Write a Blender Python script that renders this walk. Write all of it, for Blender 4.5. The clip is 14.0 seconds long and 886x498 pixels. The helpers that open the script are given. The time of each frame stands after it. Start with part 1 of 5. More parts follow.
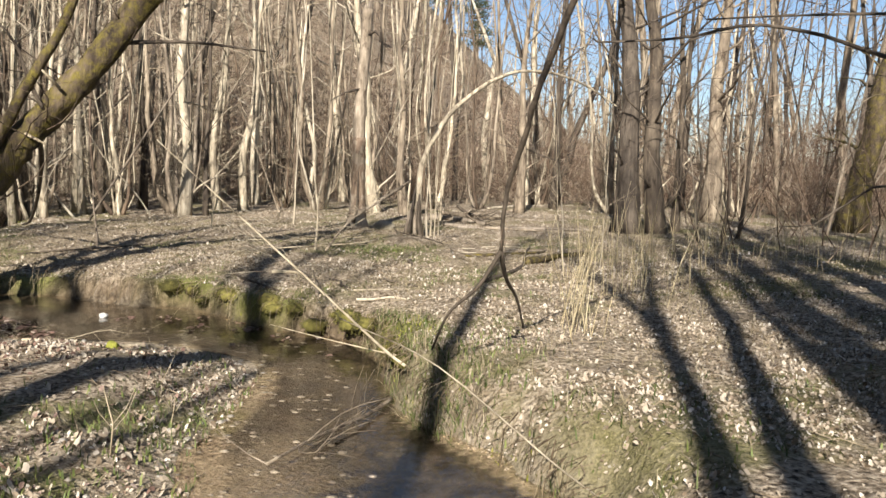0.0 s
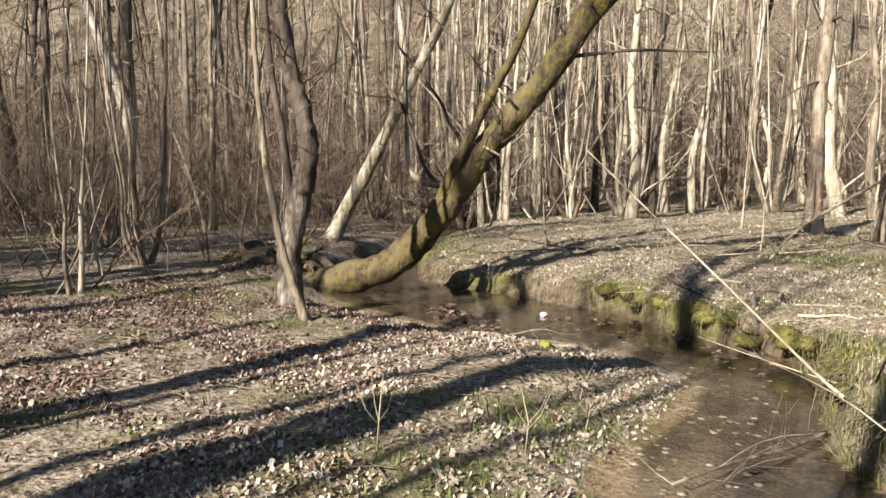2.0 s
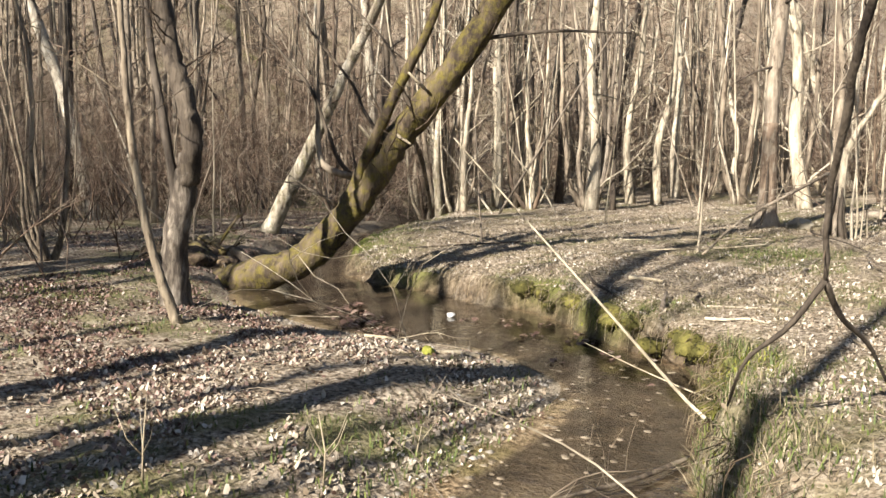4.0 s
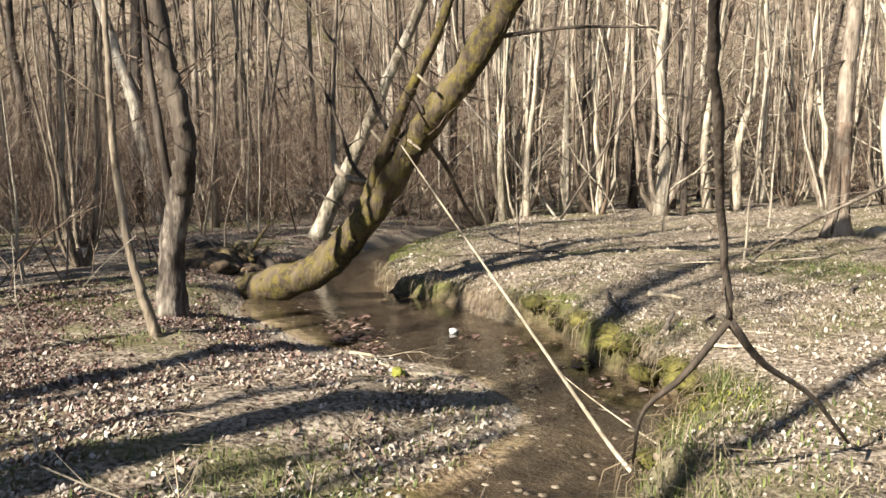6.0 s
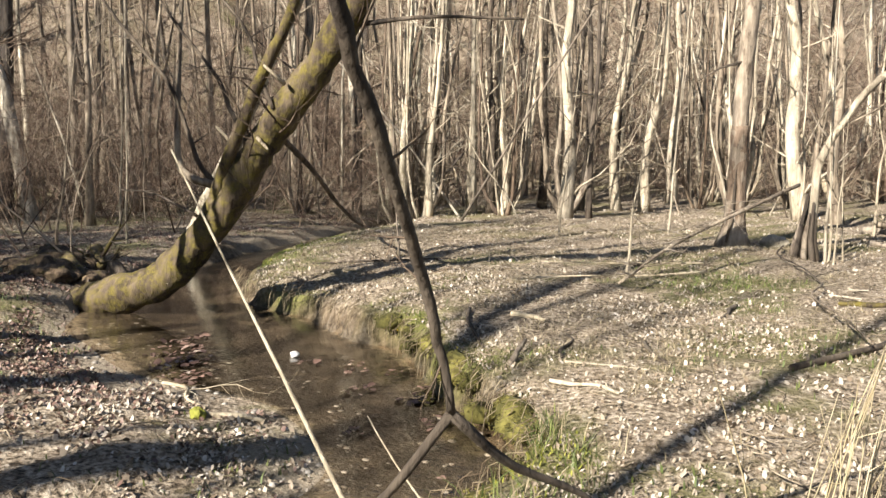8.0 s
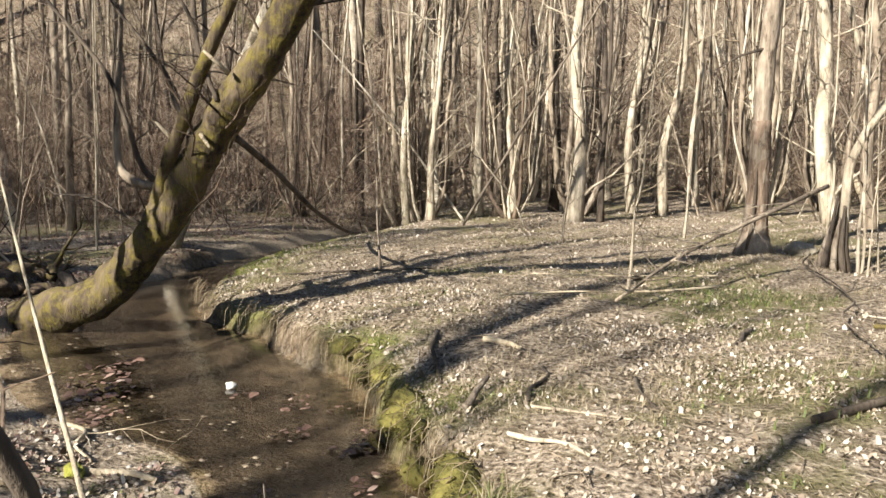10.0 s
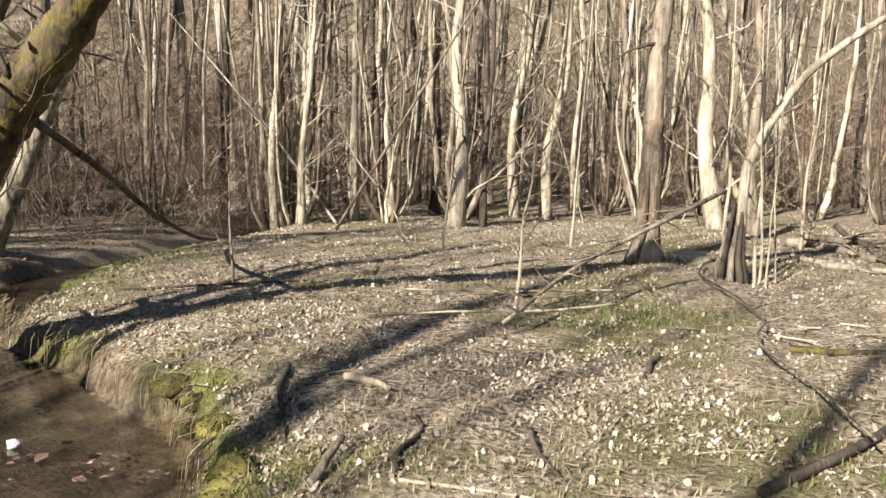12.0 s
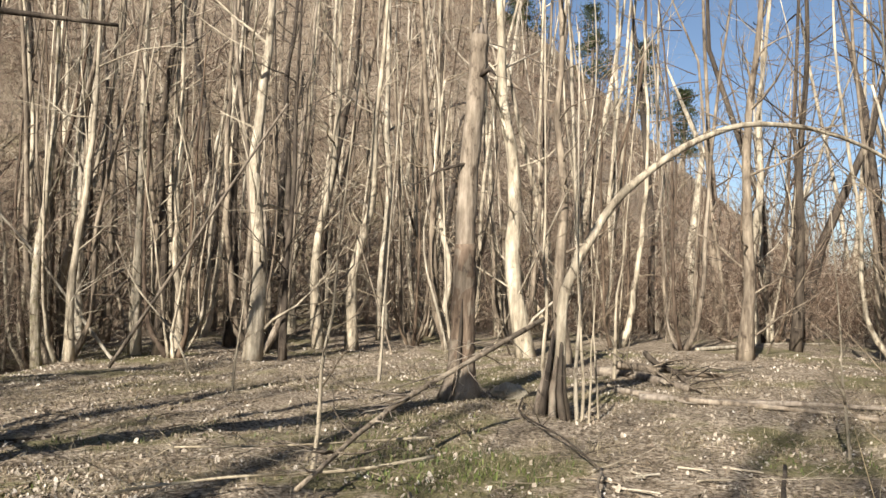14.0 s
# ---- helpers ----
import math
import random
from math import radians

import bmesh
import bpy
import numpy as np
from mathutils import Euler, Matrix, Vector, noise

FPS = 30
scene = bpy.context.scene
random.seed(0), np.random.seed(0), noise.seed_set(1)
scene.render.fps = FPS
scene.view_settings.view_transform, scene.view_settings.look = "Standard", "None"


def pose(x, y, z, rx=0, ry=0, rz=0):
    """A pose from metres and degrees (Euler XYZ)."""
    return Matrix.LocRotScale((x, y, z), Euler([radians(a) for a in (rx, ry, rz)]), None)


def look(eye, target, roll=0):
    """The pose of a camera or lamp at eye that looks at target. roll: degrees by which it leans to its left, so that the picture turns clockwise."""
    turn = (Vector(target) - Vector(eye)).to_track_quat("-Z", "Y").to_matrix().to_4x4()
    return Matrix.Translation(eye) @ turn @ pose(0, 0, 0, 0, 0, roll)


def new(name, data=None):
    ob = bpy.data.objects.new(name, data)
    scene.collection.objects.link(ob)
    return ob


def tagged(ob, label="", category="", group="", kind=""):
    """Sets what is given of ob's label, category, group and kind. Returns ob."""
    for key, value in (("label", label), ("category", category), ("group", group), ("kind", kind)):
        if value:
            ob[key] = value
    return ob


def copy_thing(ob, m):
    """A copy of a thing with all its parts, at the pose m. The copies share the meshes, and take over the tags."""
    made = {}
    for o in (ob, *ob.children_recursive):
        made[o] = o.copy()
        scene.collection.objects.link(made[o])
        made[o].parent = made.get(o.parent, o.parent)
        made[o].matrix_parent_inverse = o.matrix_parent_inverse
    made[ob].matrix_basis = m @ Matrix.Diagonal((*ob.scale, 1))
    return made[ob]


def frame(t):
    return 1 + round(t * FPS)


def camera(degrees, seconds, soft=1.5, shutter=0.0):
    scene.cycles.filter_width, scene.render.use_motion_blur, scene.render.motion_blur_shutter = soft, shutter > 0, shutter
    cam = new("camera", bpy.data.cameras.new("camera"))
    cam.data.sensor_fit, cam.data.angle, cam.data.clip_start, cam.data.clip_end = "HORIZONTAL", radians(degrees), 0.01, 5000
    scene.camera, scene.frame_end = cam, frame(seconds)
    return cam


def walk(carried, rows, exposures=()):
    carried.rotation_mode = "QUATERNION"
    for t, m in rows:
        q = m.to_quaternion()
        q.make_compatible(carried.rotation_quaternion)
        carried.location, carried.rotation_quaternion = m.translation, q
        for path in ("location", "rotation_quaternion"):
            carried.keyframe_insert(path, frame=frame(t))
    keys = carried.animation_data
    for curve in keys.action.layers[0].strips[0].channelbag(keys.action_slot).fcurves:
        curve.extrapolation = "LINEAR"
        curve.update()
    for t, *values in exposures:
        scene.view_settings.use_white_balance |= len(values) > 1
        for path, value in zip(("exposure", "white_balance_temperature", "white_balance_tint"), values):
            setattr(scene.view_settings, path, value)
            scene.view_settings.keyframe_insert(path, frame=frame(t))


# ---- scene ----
cam = camera(55.8, 14.0, soft=1.5)
PATH = [
    (0, (0.831, -1.069, 1.377), (0.74, 0.921, 1.196), 1.6),
    (0.5, (0.784, -1.131, 1.409), (0.399, 0.823, 1.217), 0.8),
    (1, (0.808, -1.075, 1.408), (0.159, 0.807, 1.212), 0.4),
    (1.5, (0.924, -1.039, 1.435), (-0.059, 0.691, 1.237), -0.0),
    (2, (1.042, -0.92, 1.448), (-0.047, 0.746, 1.251), 0.2),
    (2.5, (1.112, -0.64, 1.402), (0.025, 1.026, 1.201), 0.3),
    (3, (1.255, -0.35, 1.426), (0.189, 1.329, 1.213), 0.2),
    (3.2, (1.32, -0.198, 1.422), (0.324, 1.523, 1.204), 0.3),
    (5.3, (2.064, 0.994, 1.496), (0.803, 2.53, 1.273), -0.1),
    (5.5, (2.108, 1.102, 1.477), (0.847, 2.638, 1.255), -0.1),
    (6, (2.252, 1.497, 1.497), (0.963, 3.011, 1.281), -0.2),
    (6.5, (2.403, 1.826, 1.546), (1.1, 3.328, 1.328), -0.1),
    (7, (2.388, 2.149, 1.575), (1.083, 3.649, 1.355), 0.3),
    (7.5, (2.316, 2.504, 1.611), (1.025, 4.014, 1.383), 0.5),
    (8, (2.344, 2.847, 1.604), (1.176, 4.454, 1.372), 0.8),
    (8.2, (2.341, 3.023, 1.626), (1.214, 4.658, 1.391), 0.7),
    (10.3, (1.96, 4.347, 1.553), (0.724, 5.903, 1.328), 0.5),
    (10.5, (1.875, 4.457, 1.54), (0.632, 6.008, 1.319), 0.5),
    (11, (1.684, 4.731, 1.539), (0.442, 6.284, 1.319), 0.8),
    (11.5, (1.556, 5.052, 1.513), (0.399, 6.669, 1.295), 1.2),
    (12, (1.426, 5.359, 1.523), (0.439, 7.084, 1.302), 1.4),
    (12.5, (1.301, 5.671, 1.526), (0.355, 7.419, 1.306), 1.3),
    (13, (1.2, 5.967, 1.5), (0.295, 7.737, 1.281), 1.2),
    (13.5, (1.093, 6.306, 1.506), (0.43, 8.184, 1.324), 1.6),
    (14, (0.98, 6.495, 1.504), (0.4, 8.407, 1.599), 1.4),
]
walk(cam, [(t, look(eye, target, roll)) for t, eye, target, roll in PATH],
     exposures=((0, 1.4), (1, 1.5), (2, 1.58), (2.5, 1.65), (7, 1.75), (10.5, 1.66), (12.5, 1.6), (13.3, 1.5), (14, 1.28)))

# ---- world, sun ----
world = bpy.data.worlds.new("sky")
scene.world = world
world.use_nodes = True
wn = world.node_tree
sky = wn.nodes.new("ShaderNodeTexSky")
sky.sky_type = "NISHITA"
sky.sun_disc = False
sky.sun_elevation = radians(31)
sky.sun_rotation = radians(187)
sky.air_density = 0.8
sky.dust_density = 0.3
wn.links.new(sky.outputs[0], wn.nodes["Background"].inputs[0])
wn.nodes["Background"].inputs[1].default_value = 0.05
sun = new("sun", bpy.data.lights.new("sun", "SUN"))
sun.data.energy = 5.0
sun.data.angle = radians(0.55)
sun.data.color = (1.0, 0.94, 0.86)
SUN_UP, SUN_WAY = radians(31), radians(7)  # its height, and the way its light goes, east of +y
sun.matrix_world = look((-60 * math.sin(SUN_WAY), -60 * math.cos(SUN_WAY), 60 * math.tan(SUN_UP)), (0, 0, 0))

# ---- materials ----
def material(name):
    m = bpy.data.materials.new(name)
    m.use_nodes = True
    nt = m.node_tree
    return m, nt, nt.nodes["Principled BSDF"]


def ramp(nt, src, stops):
    r = nt.nodes.new("ShaderNodeValToRGB")
    while len(r.color_ramp.elements) < len(stops):
        r.color_ramp.elements.new(0.5)
    for e, (p, c) in zip(r.color_ramp.elements, stops):
        e.position = p
        e.color = (*c, 1) if len(c) == 3 else c
    nt.links.new(src, r.inputs[0])
    return r.outputs[0]


def noise_tex(nt, scale, detail=6.0, stretch=None, rough=0.6):
    tc = nt.nodes.new("ShaderNodeTexCoord")
    mp = nt.nodes.new("ShaderNodeMapping")
    if stretch:
        mp.inputs["Scale"].default_value = stretch
    nt.links.new(tc.outputs["Object"], mp.inputs[0])
    n = nt.nodes.new("ShaderNodeTexNoise")
    n.inputs["Scale"].default_value = scale
    n.inputs["Detail"].default_value = detail
    n.inputs["Roughness"].default_value = rough
    nt.links.new(mp.outputs[0], n.inputs["Vector"])
    return n.outputs["Fac"]


def mix(nt, fac, a, b, blend="MIX"):
    m = nt.nodes.new("ShaderNodeMix")
    m.data_type = "RGBA"
    m.blend_type = blend
    for value, socket in ((fac, m.inputs["Factor"]), (a, m.inputs[6]), (b, m.inputs[7])):
        if isinstance(value, (int, float)):
            socket.default_value = value
        elif isinstance(value, tuple):
            socket.default_value = (*value, 1)
        else:
            nt.links.new(value, socket)
    return m.outputs[2]


def bump(nt, p, height, strength, distance):
    b = nt.nodes.new("ShaderNodeBump")
    b.inputs["Strength"].default_value = strength
    b.inputs["Distance"].default_value = distance
    nt.links.new(height, b.inputs["Height"])
    nt.links.new(b.outputs[0], p.inputs["Normal"])


def tone(c, k=0.66):
    return tuple(v * k for v in c)


def bark(name, dark, mid, light, moss=None, moss_from=0.5, rough=0.85, patch=2.0):
    m, nt, p = material(name)
    dark, mid, light = tone(dark, 0.5), tone(mid, 0.72), tone(light, 0.9)
    moss = tone(moss) if moss else None
    grain = noise_tex(nt, 14, 8, (1, 1, 0.16))
    blotch = noise_tex(nt, patch, 5, (1, 1, 0.45))
    col = mix(nt, 0.5, ramp(nt, grain, [(0.3, dark), (0.5, mid), (0.68, light)]),
              ramp(nt, blotch, [(0.33, dark), (0.5, mid), (0.62, light)]))
    scar = ramp(nt, noise_tex(nt, 5.0, 6, (1, 1, 0.5), 0.7), [(0.36, (0.30, 0.27, 0.25)), (0.44, (0.85, 0.84, 0.82)), (0.6, (1, 1, 1))])
    col = mix(nt, 1.0, col, scar, "MULTIPLY")
    oi = nt.nodes.new("ShaderNodeObjectInfo")
    geo = nt.nodes.new("ShaderNodeNewGeometry")
    add = nt.nodes.new("ShaderNodeMath")
    add.operation = "ADD"
    nt.links.new(oi.outputs["Random"], add.inputs[0])
    nt.links.new(geo.outputs["Random Per Island"], add.inputs[1])
    vary = ramp(nt, add.outputs[0], [(0.0, (0.72, 0.70, 0.68)), (0.5, (1.0, 0.98, 0.95)), (1.0, (1.0, 0.95, 0.86))])
    col = mix(nt, 1.0, col, vary, "MULTIPLY")
    if moss:
        f = noise_tex(nt, 8.0, 9, None, 0.72)
        col = mix(nt, ramp(nt, f, [(moss_from, (0, 0, 0)), (moss_from + 0.2, (1, 1, 1))]), col,
                  ramp(nt, noise_tex(nt, 40, 3), [(0.3, moss), (0.7, tuple(min(1, c * 1.9) for c in moss))]))
    nt.links.new(col, p.inputs["Base Color"])
    p.inputs["Roughness"].default_value = rough
    p.inputs["Specular IOR Level"].default_value = 0.25
    bump(nt, p, grain, 1.0, 0.035)
    return m


BARK_PALE = bark("pale_bark", (0.17, 0.145, 0.115), (0.47, 0.42, 0.335), (0.74, 0.68, 0.565))
BARK_GREY = bark("grey_bark", (0.09, 0.075, 0.06), (0.235, 0.195, 0.155), (0.43, 0.375, 0.30))
# dark brown bark, deepened so that it also holds the shade on some trunks
BARK_DARK_AND_SHADED = bark("dark_and_shaded_bark", (0.035, 0.028, 0.024), (0.085, 0.069, 0.055), (0.165, 0.138, 0.11))
BARK_WHITE = bark("peeling_white_bark", (0.12, 0.10, 0.07), (0.40, 0.36, 0.29), (0.70, 0.66, 0.58), (0.10, 0.09, 0.03), 0.5)
BARK_MOSSY = bark("mossy_bark", (0.018, 0.013, 0.010), (0.06, 0.045, 0.032), (0.17, 0.135, 0.095), (0.115, 0.092, 0.018), 0.44)
BARK_SNAG = bark("dead_barkless_trunk", (0.10, 0.085, 0.07), (0.28, 0.235, 0.19), (0.44, 0.39, 0.33), (0.13, 0.12, 0.03), 0.66)
BARK_ROUGH = bark("rough_grey_bark", (0.028, 0.023, 0.02), (0.11, 0.091, 0.074), (0.36, 0.32, 0.27), patch=6.0)
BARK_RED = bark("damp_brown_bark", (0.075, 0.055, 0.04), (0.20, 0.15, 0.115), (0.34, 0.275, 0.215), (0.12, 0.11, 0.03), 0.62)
TWIG = bark("twig_bark", (0.14, 0.11, 0.085), (0.28, 0.23, 0.17), (0.42, 0.36, 0.27))
TWIG_DARK = bark("dark_twig_bark", (0.06, 0.045, 0.035), (0.13, 0.095, 0.07), (0.22, 0.17, 0.125))
DRY = bark("dry_pale_wood", (0.28, 0.24, 0.17), (0.46, 0.40, 0.30), (0.62, 0.56, 0.44))
STRAW = bark("dry_straw", (0.38, 0.32, 0.19), (0.55, 0.47, 0.30), (0.68, 0.60, 0.42))


def ground_material():
    m, nt, p = material("leaf_littered_soil")
    a = noise_tex(nt, 22, 9)
    b = noise_tex(nt, 1.1, 5)
    col = ramp(nt, a, [(0.36, (0.02, 0.015, 0.01)), (0.44, (0.15, 0.118, 0.083)), (0.53, (0.32, 0.265, 0.20)), (0.66, (0.52, 0.455, 0.36))])
    col = mix(nt, ramp(nt, b, [(0.35, (0.0,) * 3), (0.65, (0.55,) * 3)]), col,
              ramp(nt, noise_tex(nt, 60, 6), [(0.36, (0.035, 0.026, 0.018)), (0.64, (0.27, 0.215, 0.15))]))

    mottle = ramp(nt, noise_tex(nt, 2.6, 10, None, 0.78), [(0.36, (0.42, 0.38, 0.34)), (0.48, (0.9, 0.88, 0.85)), (0.62, (1.15, 1.13, 1.1))])
    col = mix(nt, 1.0, col, mottle, "MULTIPLY")

    def zone(name):
        z = nt.nodes.new("ShaderNodeAttribute")
        z.attribute_name = name
        return z.outputs["Fac"]
    grass = ramp(nt, noise_tex(nt, 70, 4), [(0.3, (0.045, 0.046, 0.016)), (0.55, (0.135, 0.125, 0.048)), (0.75, (0.27, 0.235, 0.12))])
    col = mix(nt, zone("grass"), col, grass)
    earth = ramp(nt, noise_tex(nt, 9, 7), [(0.34, (0.030, 0.021, 0.013)), (0.55, (0.105, 0.077, 0.048)), (0.75, (0.22, 0.175, 0.12))])
    col = mix(nt, zone("earth"), col, earth)
    moss = ramp(nt, noise_tex(nt, 45, 5), [(0.3, (0.046, 0.056, 0.008)), (0.6, (0.145, 0.158, 0.030)), (0.8, (0.238, 0.238, 0.059))])
    col = mix(nt, zone("moss"), col, moss)
    bed = ramp(nt, noise_tex(nt, 5, 8), [(0.34, (0.014, 0.011, 0.008)), (0.52, (0.038, 0.030, 0.020)), (0.70, (0.085, 0.066, 0.045))])
    col = mix(nt, zone("bed"), col, bed)
    sand = ramp(nt, noise_tex(nt, 30, 6), [(0.3, (0.158, 0.125, 0.086)), (0.7, (0.304, 0.257, 0.191))])
    col = mix(nt, zone("sand"), col, sand)
    nt.links.new(col, p.inputs["Base Color"])
    p.inputs["Roughness"].default_value = 0.95
    p.inputs["Specular IOR Level"].default_value = 0.15
    bump(nt, p, a, 1.0, 0.045)
    return m


GROUND = ground_material()


def island_material(name, stops, rough=0.8, spec=0.25):
    m, nt, p = material(name)
    geo = nt.nodes.new("ShaderNodeNewGeometry")
    col = ramp(nt, geo.outputs["Random Per Island"], [(q, tone(c, 0.7)) for q, c in stops])
    col = mix(nt, ramp(nt, noise_tex(nt, 35, 4), [(0.3, (0.65, 0.62, 0.58)), (0.7, (1, 1, 1))]), (0.05, 0.035, 0.02), col)
    nt.links.new(col, p.inputs["Base Color"])
    p.inputs["Roughness"].default_value = rough
    p.inputs["Specular IOR Level"].default_value = spec
    return m


LEAF = island_material("dead_leaves", [(0.0, (0.15, 0.105, 0.065)), (0.2, (0.32, 0.245, 0.165)), (0.55, (0.50, 0.415, 0.31)), (0.9, (0.66, 0.575, 0.455)), (1.0, (0.82, 0.75, 0.64))], 0.6, 0.4)
LEAF_RED = island_material("red_brown_dead_leaves", [(0.0, (0.07, 0.038, 0.028)), (0.4, (0.17, 0.092, 0.066)), (0.8, (0.30, 0.185, 0.14)), (1.0, (0.56, 0.46, 0.38))], 0.6, 0.4)
GREEN = island_material("green_blades", [(0.0, (0.05, 0.075, 0.018)), (0.5, (0.11, 0.15, 0.035)), (1.0, (0.24, 0.27, 0.08))], 0.6)
MOSSY = island_material("moss_tufts", [(0.0, (0.09, 0.10, 0.015)), (0.5, (0.24, 0.25, 0.04)), (1.0, (0.42, 0.41, 0.10))], 0.95, 0.1)
STONE = island_material("creek_stones", [(0.0, (0.10, 0.085, 0.065)), (0.5, (0.26, 0.23, 0.19)), (1.0, (0.50, 0.46, 0.40))], 0.5, 0.4)
WHITE = island_material("white_limestone", [(0.0, (0.70, 0.67, 0.60)), (1.0, (0.84, 0.82, 0.76))], 0.7)
ROCK = island_material("pale_yellow_rock", [(0.0, (0.46, 0.40, 0.29)), (1.0, (0.56, 0.50, 0.38))], 0.85)
ROOT = island_material("hanging_roots", [(0.0, (0.09, 0.06, 0.035)), (0.6, (0.26, 0.20, 0.12)), (1.0, (0.44, 0.37, 0.24))], 0.9)
BRUSH = island_material("far_twigs", [(0.0, (0.05, 0.03, 0.022)), (0.45, (0.20, 0.133, 0.092)), (0.8, (0.38, 0.28, 0.20)), (1.0, (0.60, 0.50, 0.38))], 0.85, 0.15)
STRAW_BLADES = island_material("dry_grass", [(0.0, (0.16, 0.125, 0.07)), (0.6, (0.34, 0.28, 0.17)), (1.0, (0.54, 0.46, 0.31))], 0.8)
MOSS_CUSHION = bark("moss_cushion", (0.035, 0.034, 0.012), (0.11, 0.105, 0.028), (0.25, 0.23, 0.07), rough=0.95)
CONIFER = island_material("pine_needles", [(0.0, (0.035, 0.055, 0.02)), (1.0, (0.10, 0.13, 0.05))], 0.8)


def water_material():
    m, nt, p = material("murky_creek_water")
    p.inputs["Base Color"].default_value = (0.52, 0.45, 0.35, 1)
    p.inputs["Transmission Weight"].default_value = 1.0
    p.inputs["IOR"].default_value = 1.33
    p.inputs["Roughness"].default_value = 0.03
    w = noise_tex(nt, 7, 3, (1.0, 1.0, 1.0))
    bump(nt, p, w, 0.16, 0.03)
    return m


WATER = water_material()


# ---- mesh tools ----
class Geo:
    """Collects tubes and small faces into one mesh."""

    def __init__(self):
        self.v, self.f = [], []

    def tube(self, pts, radii, sides=8, cap=True):
        base = len(self.v)
        n = len(pts)
        pts = [Vector(p) for p in pts]
        side = None
        for i in range(n):
            d = pts[min(i + 1, n - 1)] - pts[max(i - 1, 0)]
            d = d.normalized() if d.length > 1e-6 else Vector((0, 0, 1))
            if side is None:
                side = d.cross(Vector((0.31, 0.77, 0.55)))
                if side.length < 0.1:
                    side = d.cross(Vector((1, 0, 0)))
            side = (side - d * side.dot(d)).normalized()
            up = d.cross(side)
            r = radii[i]
            for k in range(sides):
                a = 2 * math.pi * k / sides
                rr = r(a) if callable(r) else r
                q = pts[i] + side * (rr * math.cos(a)) + up * (rr * math.sin(a))
                self.v.append(q[:])
        for i in range(n - 1):
            for k in range(sides):
                a, b = base + i * sides + k, base + i * sides + (k + 1) % sides
                self.f.append((a, b, b + sides, a + sides))
        if cap:
            self.f.append(tuple(base + (n - 1) * sides + k for k in range(sides)))
            self.f.append(tuple(base + k for k in reversed(range(sides))))

    def face(self, pts):
        base = len(self.v)
        self.v.extend(tuple(p) for p in pts)
        self.f.append(tuple(range(base, base + len(pts))))

    def mesh(self, name, mat, smooth=True):
        me = bpy.data.meshes.new(name)
        me.from_pydata(self.v, [], self.f)
        me.materials.append(mat)
        if smooth:
            me.polygons.foreach_set("use_smooth", [True] * len(me.polygons))
        me.update()
        return me


def part(name, geo, mat, parent, label="", smooth=True):
    ob = new(name, geo.mesh(name, mat, smooth))
    ob.parent = parent
    if label:
        tagged(ob, label)
    if name == "twig_spray":
        tagged(ob, kind="stuff")
    return ob


def thing(name, at, label, category, group="", kind=""):
    ob = new(name)
    ob.empty_display_size = 0.2
    ob.location = at
    return tagged(ob, label, category, group, kind)


def bezier(pts, n):
    """A smooth curve through pts, n points on it."""
    pts = [Vector(p) for p in pts]
    q = [pts[0] * 2 - pts[1]] + pts + [pts[-1] * 2 - pts[-2]]
    out = []
    segs = len(pts) - 1
    for j in range(n):
        u = j / (n - 1) * segs
        i = min(int(u), segs - 1)
        t = u - i
        a, b, c, d = q[i], q[i + 1], q[i + 2], q[i + 3]
        out.append(0.5 * (2 * b + (c - a) * t + (2 * a - 5 * b + 4 * c - d) * t * t + (3 * b - a - 3 * c + d) * t ** 3))
    return out


def lumpy(r, rng, amount):
    """A radius that varies round the trunk."""
    ph, k = rng.random() * 6.3, rng.choice((2, 3, 5))
    return lambda a: r * (1 + amount * math.sin(k * a + ph))


def trunk_tube(geo, pts, r0, r1, rng, sides=10, n=16, flare=0.0, lump=0.06, wobble=0.0):
    c = bezier(pts, n)
    rad = []
    for i in range(n):
        u = i / (n - 1)
        r = r0 + (r1 - r0) * u
        if flare:
            r *= 1 + flare * math.exp(-u * n * 0.55)
        if wobble:
            c[i] += Vector((rng.gauss(0, wobble), rng.gauss(0, wobble), 0)) * min(1, u * 4)
        rad.append(lumpy(r * (1 + rng.uniform(-0.05, 0.05)), rng, lump))
    geo.tube(c, rad, sides)
    return c


def spray(geo, start, way, length, r, rng, depth, sides=4, droop=0.0, bend=0.35):
    """A limb that forks into thinner and thinner twigs."""
    n = 5 if depth else 3
    p, d = Vector(start), Vector(way).normalized()
    pts, rad = [p.copy()], [r]
    for i in range(n):
        d = (d + Vector((rng.gauss(0, bend), rng.gauss(0, bend), rng.gauss(0.10 - droop, bend))) * 0.5).normalized()
        p = p + d * (length / n)
        pts.append(p.copy())
        rad.append(max(r * (1 - 0.8 * (i + 1) / n), 0.0012))
        if depth and i > 0:
            for _ in range(rng.choice((1, 1, 2))):
                w = (d + Vector((rng.gauss(0, 0.7), rng.gauss(0, 0.7), rng.gauss(0.1 - droop, 0.5)))).normalized()
                spray(geo, p, w, length * rng.uniform(0.35, 0.6), rad[-1] * 0.62, rng, depth - 1, 3, droop, bend)
    geo.tube(pts, rad, sides, False)


